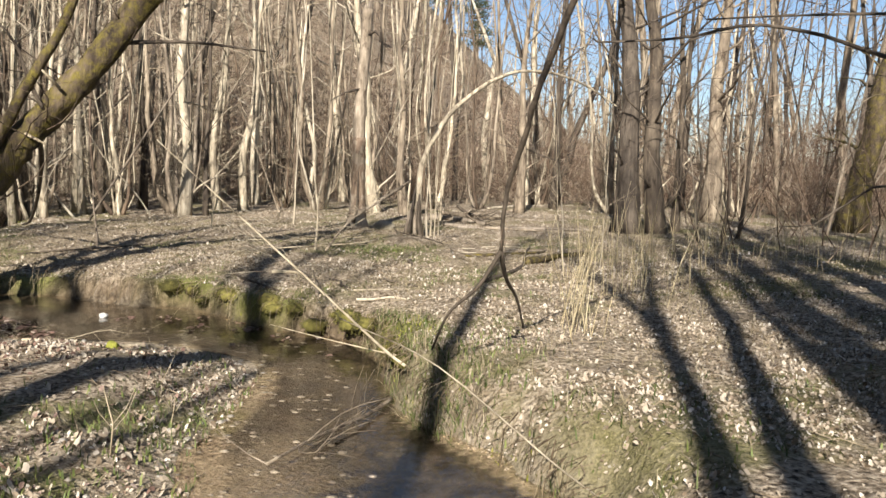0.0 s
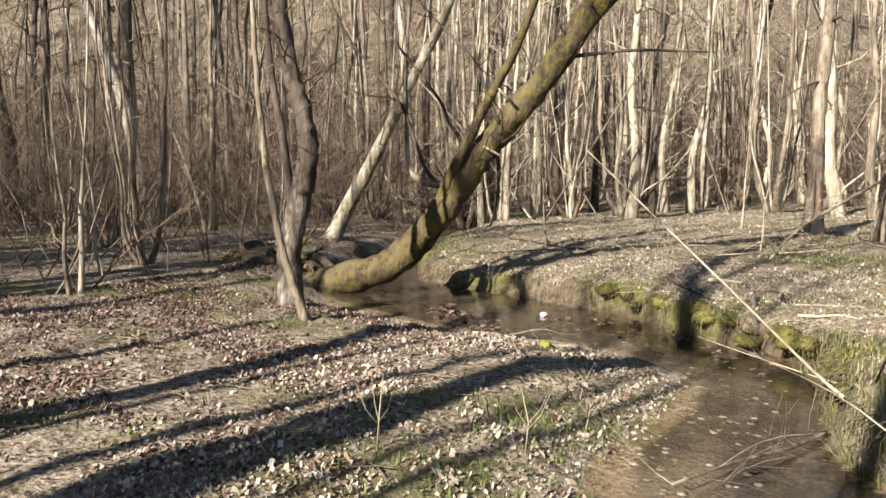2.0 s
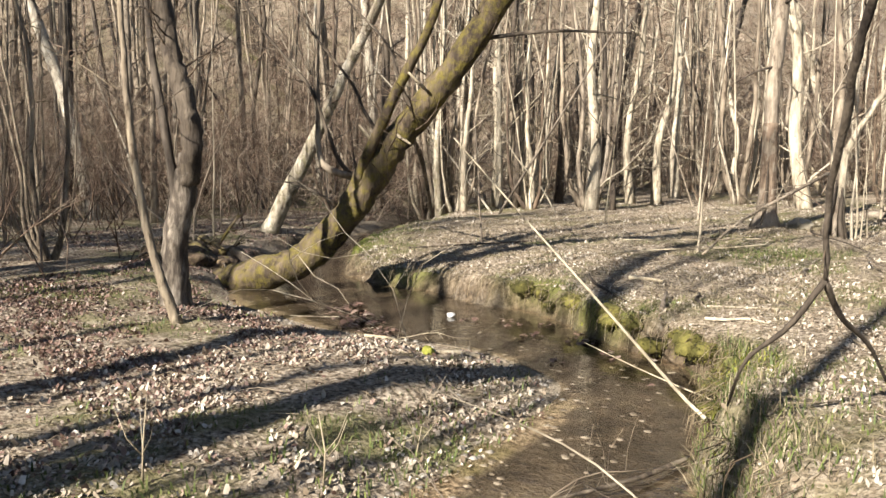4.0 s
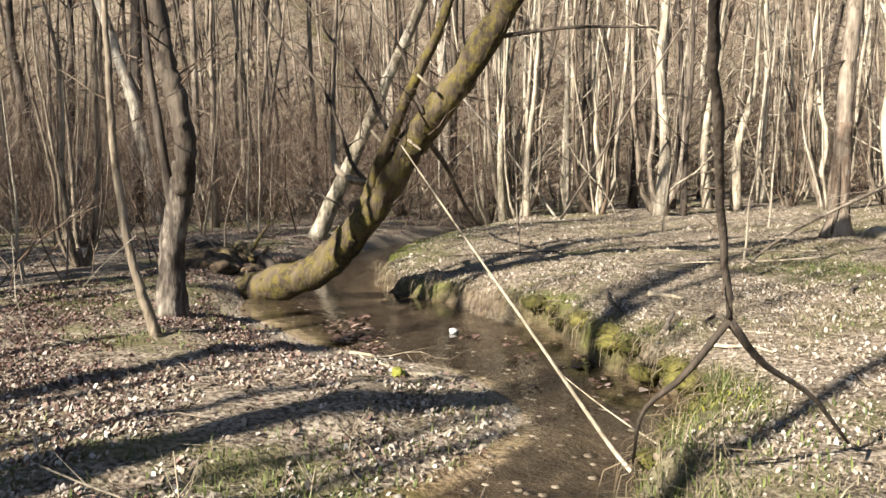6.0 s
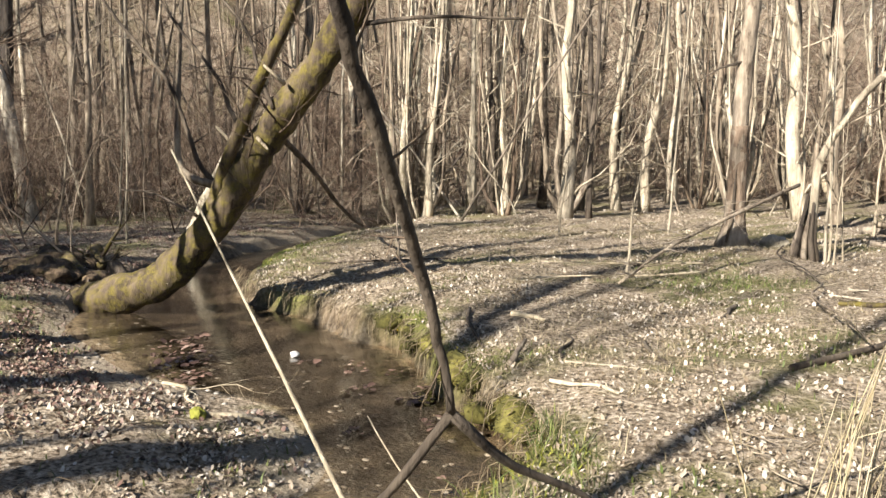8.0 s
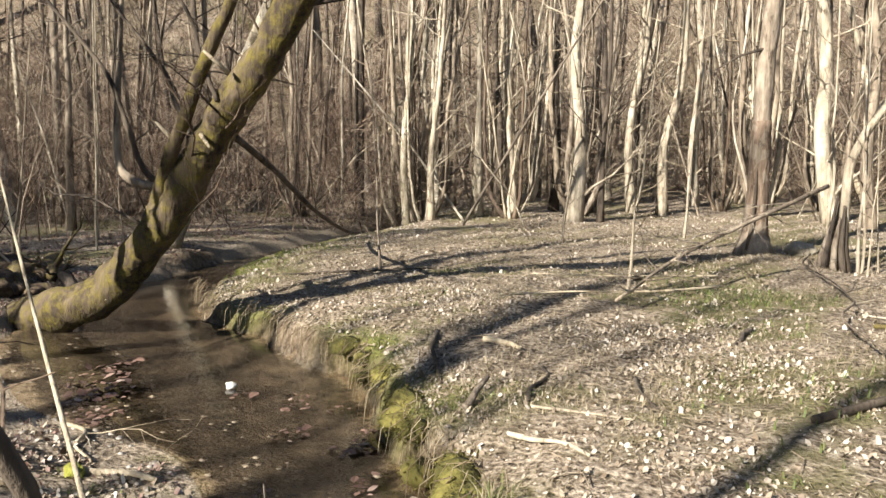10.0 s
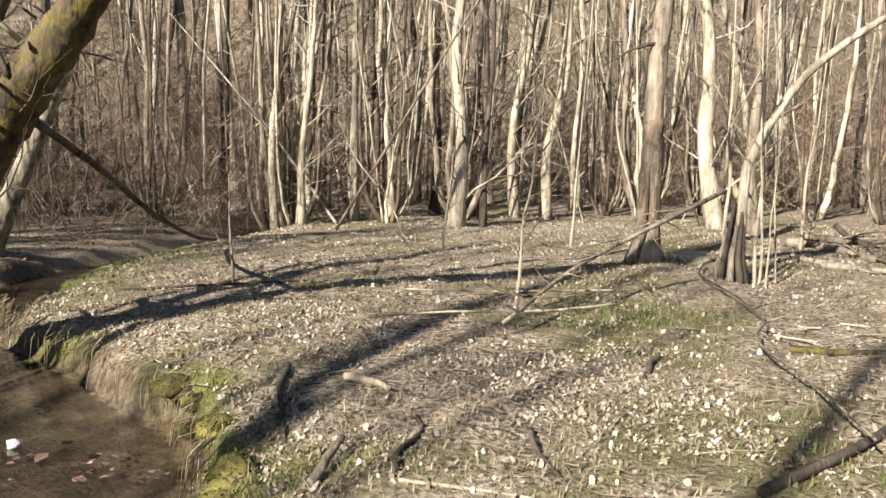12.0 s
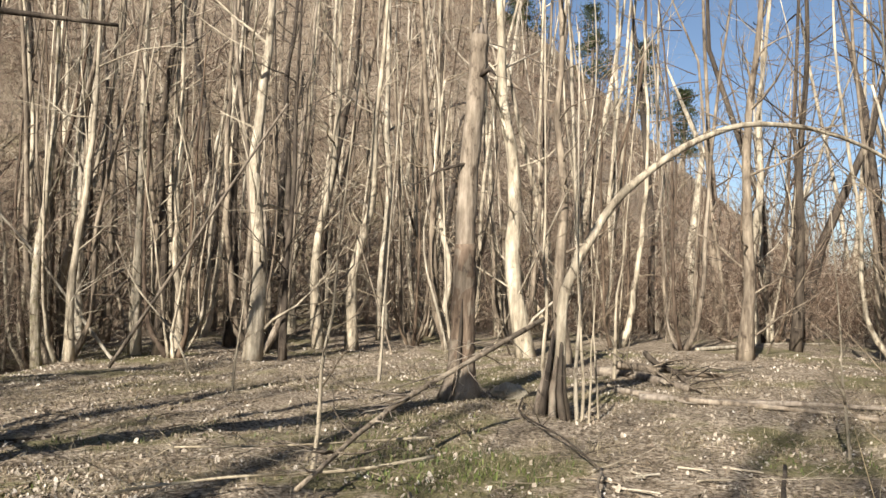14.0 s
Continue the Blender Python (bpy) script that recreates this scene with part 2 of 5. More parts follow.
# ---- the lie of the land ----
RIGHT = [(-30, -16), (-7, -3.9), (-3, -1.6), (-0.6, -0.1), (0.7, 1.1), (1.25, 2.3), (1.18, 3.5), (0.8, 4.25), (0.42, 4.75), (0.12, 5.6),
         (-0.1, 6.8), (-0.5, 7.5), (-1.3, 8.05), (-2.0, 8.6), (-3.0, 9.33), (-3.7, 9.5), (-5.0, 9.95), (-6.2, 10.15), (-6.9, 10.55),
         (-7.9, 11.9), (-8.8, 13.3), (-9.5, 15), (-10.4, 18), (-12.5, 22), (-18, 26), (-32, 31)]
LEFT = [(-30, -14.2), (-7, -2.2), (-3.2, 0.1), (-1.4, 1.3), (-0.6, 2.5), (-0.57, 3.4), (-0.8, 4.3), (-0.93, 6.1), (-1.6, 6.9), (-2.5, 7.35),
        (-4.1, 7.3), (-5.5, 7.7), (-6.4, 7.95), (-7.3, 8.6), (-8.2, 9.8), (-9.2, 11.5), (-10.2, 13.3), (-10.8, 15.2), (-11.9, 18.2),
        (-13.8, 23.2), (-19, 27.6), (-33, 33)]


def refine(line, n=160):
    return np.array([(p.x, p.y) for p in bezier([(x, y, 0) for x, y in line], n)])


RIGHT_LINE, LEFT_LINE = refine(RIGHT), refine(LEFT)
CREEK = np.concatenate([RIGHT_LINE, LEFT_LINE[::-1]])


def distance_to(line, P):
    best = np.full(len(P), 1e9)
    for a, b in zip(line[:-1], line[1:]):
        ab = b - a
        t = np.clip(((P - a) @ ab) / max(ab @ ab, 1e-9), 0, 1)
        d = np.hypot(*(P - a - t[:, None] * ab).T)
        best = np.minimum(best, d)
    return best


def inside(poly, P):
    x, y = P.T
    res = np.zeros(len(P), bool)
    for (x1, y1), (x2, y2) in zip(poly, np.roll(poly, -1, axis=0)):
        hit = (y1 > y) != (y2 > y)
        with np.errstate(divide="ignore", invalid="ignore"):
            res ^= hit & (x < (x2 - x1) * (y - y1) / (y2 - y1) + x1)
    return res


def smooth(a, b, x):
    t = np.clip((x - a) / (b - a), 0, 1)
    return t * t * (3 - 2 * t)


def wave(x, y, k, seed):
    r = np.random.RandomState(seed)
    s = np.zeros_like(x)
    for _ in range(6):
        a, ph, q = r.uniform(0, 6.28), r.uniform(0, 6.28), k * r.uniform(0.6, 1.7)
        s += np.sin((x * math.cos(a) + y * math.sin(a)) * q + ph)
    return s / 6


WATER_Z = -0.45


def land(x, y):
    """Height and zones of the ground at arrays x, y."""
    x, y = np.asarray(x, float), np.asarray(y, float)
    P = np.stack([x, y], 1)
    wob = 0.17 * wave(x, y, 4.5, 3) + 0.12 * wave(x, y, 10, 4)
    dr, dl = distance_to(RIGHT_LINE, P), distance_to(LEFT_LINE, P)
    wet = inside(CREEK, P)
    right = dr < dl
    bank_height = 0.42 + 0.05 * wave(x, y, 2.2, 9) - 0.18 * smooth(-3.6, -5.6, x) * smooth(14, 9, y)
    dd = np.maximum(dr + wob - 0.04, 0)
    zr = WATER_Z - 0.04 + (bank_height + 0.04) * (0.80 * smooth(0.0, 1, dd / (0.16 + 0.50 * smooth(6.3, 4.6, y))) + 0.20 * smooth(0.1, 0.9, dd))
    zr += 0.022 * np.clip(dr - 0.8, 0, 14) * smooth(2, 9, y)
    zl = WATER_Z - 0.02 + 0.21 * smooth(0.0, 1.5, dl + wob) + 0.10 * smooth(-5.6, -9.0, x) * smooth(0.0, 0.4, dl + wob)
    zl += (0.15 + 0.07 * wave(x, y, 5, 12)) * smooth(-6.9, -7.6, x) * smooth(-13, -10.5, x) * smooth(0.02, 0.2, dl + wob * 0.6) * smooth(1.9, 0.5, dl)
    zr += 0.08 * np.exp(-((x - 0.5) ** 2 + (y - 5.35) ** 2) / 0.2) * smooth(0.0, 0.15, dr)
    z = np.where(right, zr, zl)
    depth = np.minimum(dr * 1.6, dl * 0.55)
    z = np.where(wet, WATER_Z - 0.02 - np.minimum(0.26, depth * 0.22) + 0.035 * wave(x, y, 6, 8) * smooth(0.05, 0.3, depth), z)
    rough = 0.034 * wave(x, y, 1.7, 5) + 0.032 * wave(x, y, 6.0, 6) + 0.020 * wave(x, y, 15.0, 7)
    z = z + np.where(wet, 0.3 * rough, rough * smooth(0.0, 0.5, np.minimum(dr, dl)))
    # the hillside ahead and to the left, falling off towards the open valley
    ang = np.degrees(np.arctan2(-(x - 1), y - 4 + 1e-9))
    d = -0.66 * (x - 1) + 0.75 * (y - 4)
    fall = smooth(-16, 20, ang) * smooth(150, 120, ang)
    hill = np.clip(d - 22, 0, 130)
    hz = (0.52 * hill * smooth(0, 25, hill) + 1.5 * wave(x, y, 0.12, 11) * smooth(0, 20, hill)) * fall
    z = z + hz
    return z, wet, right, dr, dl, wob


def ground_z(x, y):
    return float(land(np.array([x]), np.array([y]))[0][0])


def axis(lo, a, b, hi, step, grow):
    mid = list(np.arange(a, b, step))
    out, s = [], step
    v = b
    while v < hi:
        out.append(v)
        s *= grow
        v += s
    left, s, v = [], step, a
    while v > lo:
        s *= grow
        v -= s
        left.append(v)
    return np.array(left[::-1] + mid + out)


def build_ground():
    xs = axis(-420, -11.0, 4.0, 420, 0.075, 1.045)
    ys = axis(-420, 1.8, 14.5, 420, 0.072, 1.045)
    X, Y = np.meshgrid(xs, ys)
    x, y = X.ravel(), Y.ravel()
    z, wet, right, dr, dl, wob = land(x, y)
    nx, ny = len(xs), len(ys)
    idx = np.arange(nx * ny).reshape(ny, nx)
    faces = np.stack([idx[:-1, :-1], idx[:-1, 1:], idx[1:, 1:], idx[1:, :-1]], -1).reshape(-1, 4)
    me = bpy.data.meshes.new("ground")
    me.from_pydata(np.stack([x, y, z], 1).tolist(), [], faces.tolist())
    me.polygons.foreach_set("use_smooth", [True] * len(me.polygons))
    patch = wave(x, y, 1.3, 21) + 0.6 * wave(x, y, 4.1, 22) + 0.4 * wave(x, y, 14, 23)
    dry = ~wet
    zones = {
        "grass": np.where(dry, smooth(-0.05, 0.5, patch) * np.where(right, 0.75, 0.75) * smooth(60, 20, np.hypot(x, y)), 0),
        "earth": np.where(dry & right, smooth(0.30, 0.08, dr + wob) * (0.15 + 0.85 * smooth(4.6, 6.3, y)), 0) + np.where(dry & ~right, smooth(0.5, 0.2, dl + wob) * smooth(-6.9, -7.6, x), 0),
        "moss": np.where(dry & right, smooth(0.02, 0.18, dr + wob * 1.4) * smooth(0.62, 0.30, dr + wob) * smooth(-0.4, 0.15, wave(x, y, 2.7, 31)) * (0.06 + 0.8 * smooth(6.2, 7.4, y)), 0),
        "bed": np.where(wet, 1.0, 0),
        "sand": np.where(right & dry, 0.6 * smooth(0.55, 0.1, dr) * smooth(6.0, 5.0, y), 0) + np.where(~right, smooth(0.75, 0.25, dl - wob) * smooth(-0.35, 0.1, wave(x, y, 1.8, 32)) * np.where(wet, 0.10 + 0.5 * smooth(6.6, 5.2, y), 0.85), 0),
    }
    for name, values in zones.items():
        me.attributes.new(name, "FLOAT", "POINT").data.foreach_set("value", values.astype(np.float32))
    me.materials.append(GROUND)
    return tagged(new("ground", me), "leaf-littered woodland floor with mossy creek banks and a bare hillside", "ground", kind="structure")


build_ground()


def build_water():
    g = Geo()
    n = len(RIGHT_LINE)
    rows = []
    for i in range(n):
        a, b = Vector((*RIGHT_LINE[i], WATER_Z)), Vector((*LEFT_LINE[i], WATER_Z))
        w = (b - a).normalized()
        a, b = a - w * 0.5, b + w * 0.3
        rows.append([a.lerp(b, j / 6) for j in range(7)])
    g.v = [p[:] for r in rows for p in r]
    g.f = [(i * 7 + j, (i + 1) * 7 + j, (i + 1) * 7 + j + 1, i * 7 + j + 1) for i in range(n - 1) for j in range(6)]
    ob = new("water", g.mesh("water", WATER))
    ob.visible_shadow = False
    tagged(ob, "shallow murky brown creek water reflecting sky and trunks", "water", kind="structure")


build_water()


# ---- trees that can be told apart ----
def bare_tree(name, x, y, height, r, mat, label, group="", bend=(0, 0), seed=0, limbs=16, crown_from=0.07, twig=None, flare=0.5,
              sides=9, mid=(0, 0), depth=1, top_r=0.25):
    """A leafless tree: trunk and crown of limbs and twigs. bend: how far the top leans in metres; mid: a sway half way up."""
    rng = random.Random(seed * 7919 + 13)
    z = ground_z(x, y)
    t = thing(name, (x, y, z - 0.06), label, "tree", group)
    g = Geo()
    h = height
    k = 0.006 * h
    c = trunk_tube(g, [(0, 0, 0), (bend[0] * 0.1 + rng.gauss(0, k), rng.gauss(0, k), h * 0.12), (bend[0] * 0.2 + mid[0] * 0.6 + rng.gauss(0, k), bend[1] * 0.2 + mid[1] * 0.6, h * 0.25),
                       (bend[0] * 0.35 + mid[0] * 0.8 + rng.gauss(0, k), bend[1] * 0.35, h * 0.37), (bend[0] * 0.5 + mid[0], bend[1] * 0.5 + mid[1], h * 0.5), (bend[0], bend[1], h)],
                   r, r * top_r, rng, sides, 20, flare, 0.05, r * 0.07)
    part("trunk", g, mat, t)
    g = Geo()
    for k in range(limbs):
        i = int((crown_from + (0.97 - crown_from) * (k + rng.random()) / limbs) * 19)
        a = rng.random() * 6.28
        up = rng.uniform(0.3, 1.1)
        spray(g, c[i], (math.cos(a), math.sin(a), up), h * rng.uniform(0.04, 0.17) + 0.2, r * rng.uniform(0.1, 0.22) + 0.004, rng, depth, 4)
    part("crown", g, twig or mat, t)
    return t


PALE = "slender leafless tree with pale sunlit bark"
ALDERS = "bare trees on the flood plain"

# the pale straight tree and its dark neighbour
bare_tree("tree", -6.97, 20.55, 15, 0.155, BARK_PALE, "tall straight leafless tree with smooth cream bark", "", (0.3, 0.2), 1, flare=0.35)
bare_tree("tree", -6.55, 20.95, 14, 0.065, BARK_DARK_AND_SHADED, "thin dark leafless stem close beside a pale tree", "", (0.3, 0.1), 2)
# behind the snag
bare_tree("tree", -2.3, 23.3, 15, 0.19, BARK_PALE, "pale leafless tree that leans slightly behind the snag", "", (-1.5, 0.5), 3, flare=0.3)
bare_tree("tree", -1.34, 22.2, 13, 0.12, BARK_GREY, "grey-brown twisted leafless tree", "", (-0.7, 0.3), 4, mid=(0.15, 0), limbs=18)
bare_tree("tree", 1.9, 24.0, 14, 0.13, BARK_GREY, "slim leafless tree with a yellowish mossy foot", "", (0.5, 0), 5)
# group on the shaded side; the first two have their shade in the bark colour
bare_tree("tree", 4.0, 17.6, 15, 0.25, BARK_DARK_AND_SHADED, "stout grey-barked tree with shade put into its bark colour", "", (-0.3, 0), 6, flare=0.4)
bare_tree("tree", 4.65, 17.5, 15, 0.20, BARK_DARK_AND_SHADED, "tree close beside a stouter one, shade put into its bark colour", "", (-1.0, 0), 7, flare=0.4)
bare_tree("tree", 5.15, 17.9, 12, 0.09, BARK_DARK_AND_SHADED, "thin dark leafless tree in a shaded group", "", (0.2, 0), 8)
bare_tree("tree", 7.0, 22.0, 14, 0.24, BARK_GREY, "grey leafless tree with mottled bark", "", (0.4, 0), 9)
bare_tree("tree", 9.3, 18.6, 14, 0.31, BARK_MOSSY, "thick mossy-footed tree leaning over the bank", "", (2.6, 0), 10, flare=0.3)

for k, (x, y, r, mat, bx) in enumerate((
        (-8.7, 35, 0.17, BARK_PALE, 0.2), (-6.42, 24.0, 0.12, BARK_PALE, 0.9), (-10.9, 32, 0.15, BARK_PALE, 0.3), (-2.9, 45, 0.2, BARK_WHITE, 0.2),
        (1.6, 34, 0.17, BARK_GREY, -0.6), (4.2, 36, 0.16, BARK_DARK_AND_SHADED, 0.1), (9.5, 48, 0.25, BARK_DARK_AND_SHADED, -0.5), (5.7, 46, 0.2, BARK_GREY, -0.4),
        (-11.0, 20.4, 0.10, BARK_GREY, 0.2), (-10.1, 21.3, 0.09, BARK_PALE, -0.2), (-9.7, 21.5, 0.10, BARK_DARK_AND_SHADED, 0.3), (-13, 23.9, 0.12, BARK_GREY, 0.1),
        (-9.5, 23.9, 0.11, BARK_DARK_AND_SHADED, 0.4), (-8.2, 23.7, 0.10, BARK_DARK_AND_SHADED, 0.1), (-10.5, 29, 0.13, BARK_PALE, 0.6), (-4.4, 30, 0.14, BARK_PALE, -0.8),
        (-7.14, 23.8, 0.11, BARK_PALE, 0.3), (-11.1, 19.7, 0.09, BARK_WHITE, -0.1), (-10.2, 19.5, 0.08, BARK_PALE, 0.15), (-10.5, 21.7, 0.08, BARK_PALE, 0.1),
        (-16.8, 14.0, 0.12, BARK_GREY, 0.3), (-15.2, 13.4, 0.09, BARK_GREY, -0.2), (-22, 13.3, 0.17, BARK_DARK_AND_SHADED, 0.2), (-24, 15.2, 0.14, BARK_GREY, 0),
        (-21, 17.3, 0.12, BARK_GREY, -0.2), (-17.6, 22, 0.12, BARK_PALE, 0.2), (-13.2, 23.0, 0.10, BARK_WHITE, -0.3), (-18.5, 19.3, 0.13, BARK_GREY, 0.4),
        (-19, 15.9, 0.11, BARK_GREY, 0.1), (-7.0, 27.5, 0.15, BARK_PALE, -0.2), (2.4, 29, 0.12, BARK_PALE, 0.9), (6.6, 40, 0.15, BARK_PALE, 0.3),
        (13, 38, 0.2, BARK_PALE, -0.2), (14.5, 41, 0.16, BARK_DARK_AND_SHADED, 0.2), (17, 34, 0.2, BARK_GREY, 0.5), (11, 33, 0.15, BARK_GREY, 0.1),
        (-4.9, 37, 0.16, BARK_PALE, 0.3), (-0.3, 38, 0.14, BARK_PALE, -0.1), (3.2, 27.5, 0.11, BARK_DARK_AND_SHADED, 0.0), (7.8, 29, 0.13, BARK_DARK_AND_SHADED, 0.3),
        (-14, 28, 0.13, BARK_PALE, 0.2), (-16.5, 27, 0.12, BARK_PALE, -0.4), (-12.2, 36, 0.15, BARK_PALE, 0.4))):
    bare_tree("tree", x, y, 12 + (k * 37 % 7), r, mat, PALE if mat in (BARK_PALE, BARK_WHITE) else "slender leafless tree with grey-brown bark", ALDERS,
              (bx, 0.2), 100 + k, limbs=14, sides=8, depth=1, mid=(0.1 * ((k * 13 % 5) - 2), 0))

# trees behind the walk, whose shadows fall across the banks
def tree_behind(back, r, stripe, seed, limbs=8, crown_from=0.4):
    """A leafless tree that stands back metres behind the start; stripe: (across, along) places on the ground where its trunk's shadow runs."""
    rng = random.Random(seed)
    ca, sa, rise = math.cos(SUN_WAY), math.sin(SUN_WAY), math.tan(SUN_UP)
    s0 = stripe[0][0]
    x, y = s0 * ca - back * sa, -s0 * sa - back * ca
    z = ground_z(x, y)
    t = thing("tree", (x, y, z - 0.06), "tall leafless tree behind the path", "tree", "trees behind the path")
    pts = [(0, 0, 0)]
    for across, along in stripe:
        d = across - s0
        pts.append((d * ca, -d * sa, (along + back) * rise - 0.1))
    top = pts[-1]
    if top[2] < 15:
        pts.append((top[0] + rng.gauss(0, 0.2), top[1], 16.5))
    g = Geo()
    c = trunk_tube(g, pts, r * 1.12, r * 0.45, rng, 10, 30, 0.3, 0.06, r * 0.06)
    part("trunk", g, BARK_GREY, t)
    g = Geo()
    for k in range(limbs):
        i = int((crown_from + (0.96 - crown_from) * (k + rng.random()) / limbs) * 29)
        a = rng.random() * 6.28
        spray(g, c[i], (math.cos(a), math.sin(a), rng.uniform(0.3, 1.1)), rng.uniform(0.8, 2.6), r * rng.uniform(0.1, 0.2) + 0.005, rng, 2, 4)
    part("crown", g, BARK_GREY, t)


for k, (back, r, stripe) in enumerate((
        (5.5, 0.095, ((-0.1, 4.5), (-0.12, 6), (-0.2, 9), (-0.3, 14), (0.1, 17), (0.4, 21))),
        (7.0, 0.125, ((1.64, 2), (1.70, 5), (1.70, 8), (1.9, 14))),
        (6.0, 0.15, ((2.02, 2.5), (2.17, 5.2), (2.4, 9.2), (2.5, 14))),
        (8.0, 0.05, ((-1.9, 6), (-1.9, 11), (-1.8, 14))),
        (8.5, 0.05, ((-2.25, 6), (-2.25, 10), (-2.5, 14))),
        (7.0, 0.20, ((-2.75, 2), (-2.8, 3.5), (-2.95, 5), (-2.65, 6.1), (-2.95, 8.6), (-3.5, 10.2), (-3.9, 12.6), (-4.1, 16.5))),
        (9.5, 0.13, ((-3.1, 2), (-3.0, 3.5), (-2.6, 5.5), (-2.45, 6.5), (-2.9, 9), (-3.2, 12))),
        (7.5, 0.075, ((-3.5, 3), (-3.38, 4.2), (-3.44, 5), (-3.2, 6.1), (-3.55, 9), (-4.1, 13))),
        (8.0, 0.17, ((-4.6, 3), (-5.0, 6), (-5.6, 8.6), (-6.2, 10.4), (-6.9, 13.5), (-7.0, 16))),
        (6.5, 0.06, ((-4.3, 3), (-4.25, 6), (-4.6, 9))),
        (9.0, 0.16, ((2.85, 4), (2.8, 8), (2.9, 13))),
        (7.0, 0.30, ((3.25, 3), (3.2, 8), (3.4, 13))),
        (10.0, 0.32, ((3.95, 3), (3.8, 8), (4.0, 13))),
        (6.5, 0.20, ((4.6, 3), (4.6, 9), (4.4, 13))),
        (7.4, 0.11, ((1.66, 2), (1.64, 7), (1.2, 10.5), (0.6, 14), (0.5, 19))))):
    low = stripe[0][0] > 2.5
    tree_behind(back, r, stripe, 300 + k, 22 if stripe[0][0] > 1 else 12 if stripe[0][0] > -1 else 8, 0.3 if low else 0.6)
for k, (x, y, r, bx) in enumerate(((5.4, -7.0, 0.40, 0.3), (-7.2, -8, 0.16, 0), (-9.5, -6.0, 0.18, 0.2), (7.2, -5, 0.25, 0.1), (-12, -9, 0.2, 0.3), (-14, -4, 0.16, 0.5), (-17, -7, 0.2, 0.1),
                                   (-10.8, -2.5, 0.12, 0.2), (-20, -3, 0.2, 0), (6.2, -12, 0.3, 0.2), (9.5, -8, 0.25, 0.3), (6.6, -3.4, 0.2, 0), (-15.5, -12, 0.2, 0.2), (-23, -8, 0.22, 0.1))):
    bare_tree("tree", x, y, 16 + (k * 5 % 4), r, BARK_GREY, "tall leafless tree behind the path", "trees behind the path", (bx, 0.3), 340 + k, limbs=7, depth=2, crown_from=0.35,
              mid=(0.12 * ((k * 7 % 5) - 2), 0))


def shade_wood():
    """More trees behind the path: two groups that keep the low bank and the far side in broken shade."""
    rng = random.Random(19)
    protos = []
    spots = [(rng.uniform(-29, -9), rng.uniform(-13, -1.5)) for _ in range(66)] + [(rng.uniform(4.2, 12), rng.uniform(-14, -2.5)) for _ in range(20)] + [(rng.uniform(3.0, 8.5), rng.uniform(-9, -1.5)) for _ in range(14)]
    for k, (x, y) in enumerate(spots):
        if y > -3.6 and x > -9:
            y -= 4
        if k < 3:
            protos.append(bare_tree("tree", x, y, 16 + k, 0.2, BARK_GREY, "tall leafless tree behind the path", "trees behind the path", (0.3, 0.3), 400 + k, limbs=11, depth=2, crown_from=0.25))
        else:
            copy_thing(protos[k % 3], pose(x, y, ground_z(x, y) - 0.06, 0, 0, rng.uniform(0, 360)) @ Matrix.Scale(rng.uniform(0.85, 1.15), 4))


shade_wood()


def snag():
    rng = random.Random(5)
    x, y = -1.85, 16.7
    t = thing("snag", (x, y, ground_z(x, y) - 0.05), "standing dead trunk, broken at the top, with mossy flared foot", "tree")
    g = Geo()
    c = trunk_tube(g, [(0, 0, 0), (0.02, 0, 1.2), (0.03, 0, 2.4), (0.12, 0, 3.8), (0.16, 0, 4.65)], 0.145, 0.115, rng, 16, 26, 1.1, 0.04, 0.006)
    part("trunk", g, BARK_SNAG, t)
    g = Geo()
    for a, h, l in ((0.3, 4.65, 0.28), (1.4, 4.62, 0.16), (2.6, 4.6, 0.2), (4.0, 4.62, 0.12), (5.2, 4.6, 0.22)):
        b = Vector((0.16 + 0.06 * math.cos(a), 0.06 * math.sin(a), h))
        g.tube([b - Vector((0, 0, 0.15)), b + Vector((0, 0, l * 0.5)), b + Vector((0.01, 0, l))], [0.05, 0.035, 0.008], 6)
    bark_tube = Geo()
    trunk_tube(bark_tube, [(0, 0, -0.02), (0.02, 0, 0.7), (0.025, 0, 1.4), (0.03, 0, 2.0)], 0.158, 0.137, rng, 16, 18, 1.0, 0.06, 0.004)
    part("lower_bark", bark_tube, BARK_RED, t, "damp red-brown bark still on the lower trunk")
    part("splinters", g, BARK_SNAG, t, "jagged broken top of the dead trunk")
    g = Geo()
    g.tube([(-0.01, -0.31, 0.12), (0.03, -0.20, 0.5), (0.04, -0.168, 1.0), (0.05, -0.16, 1.3)], [0.02, 0.032, 0.02, 0.004], 6)
    part("crack", g, BARK_DARK_AND_SHADED, t, "long dark split up the trunk")
    g = Geo()
    g.tube([(0.05, -0.1, 3.0), (-0.25, -0.28, 2.9), (-0.55, -0.4, 2.7)], [0.025, 0.018, 0.008], 5)
    part("branch_stub", g, BARK_DARK_AND_SHADED, t)
    g = Geo()
    g.tube([(0.16, -0.05, 4.1), (0.34, -0.15, 4.18), (0.42, -0.2, 4.08)], [0.035, 0.03, 0.012], 5)
    part("branch_stub", g, BARK_DARK_AND_SHADED, t)


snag()


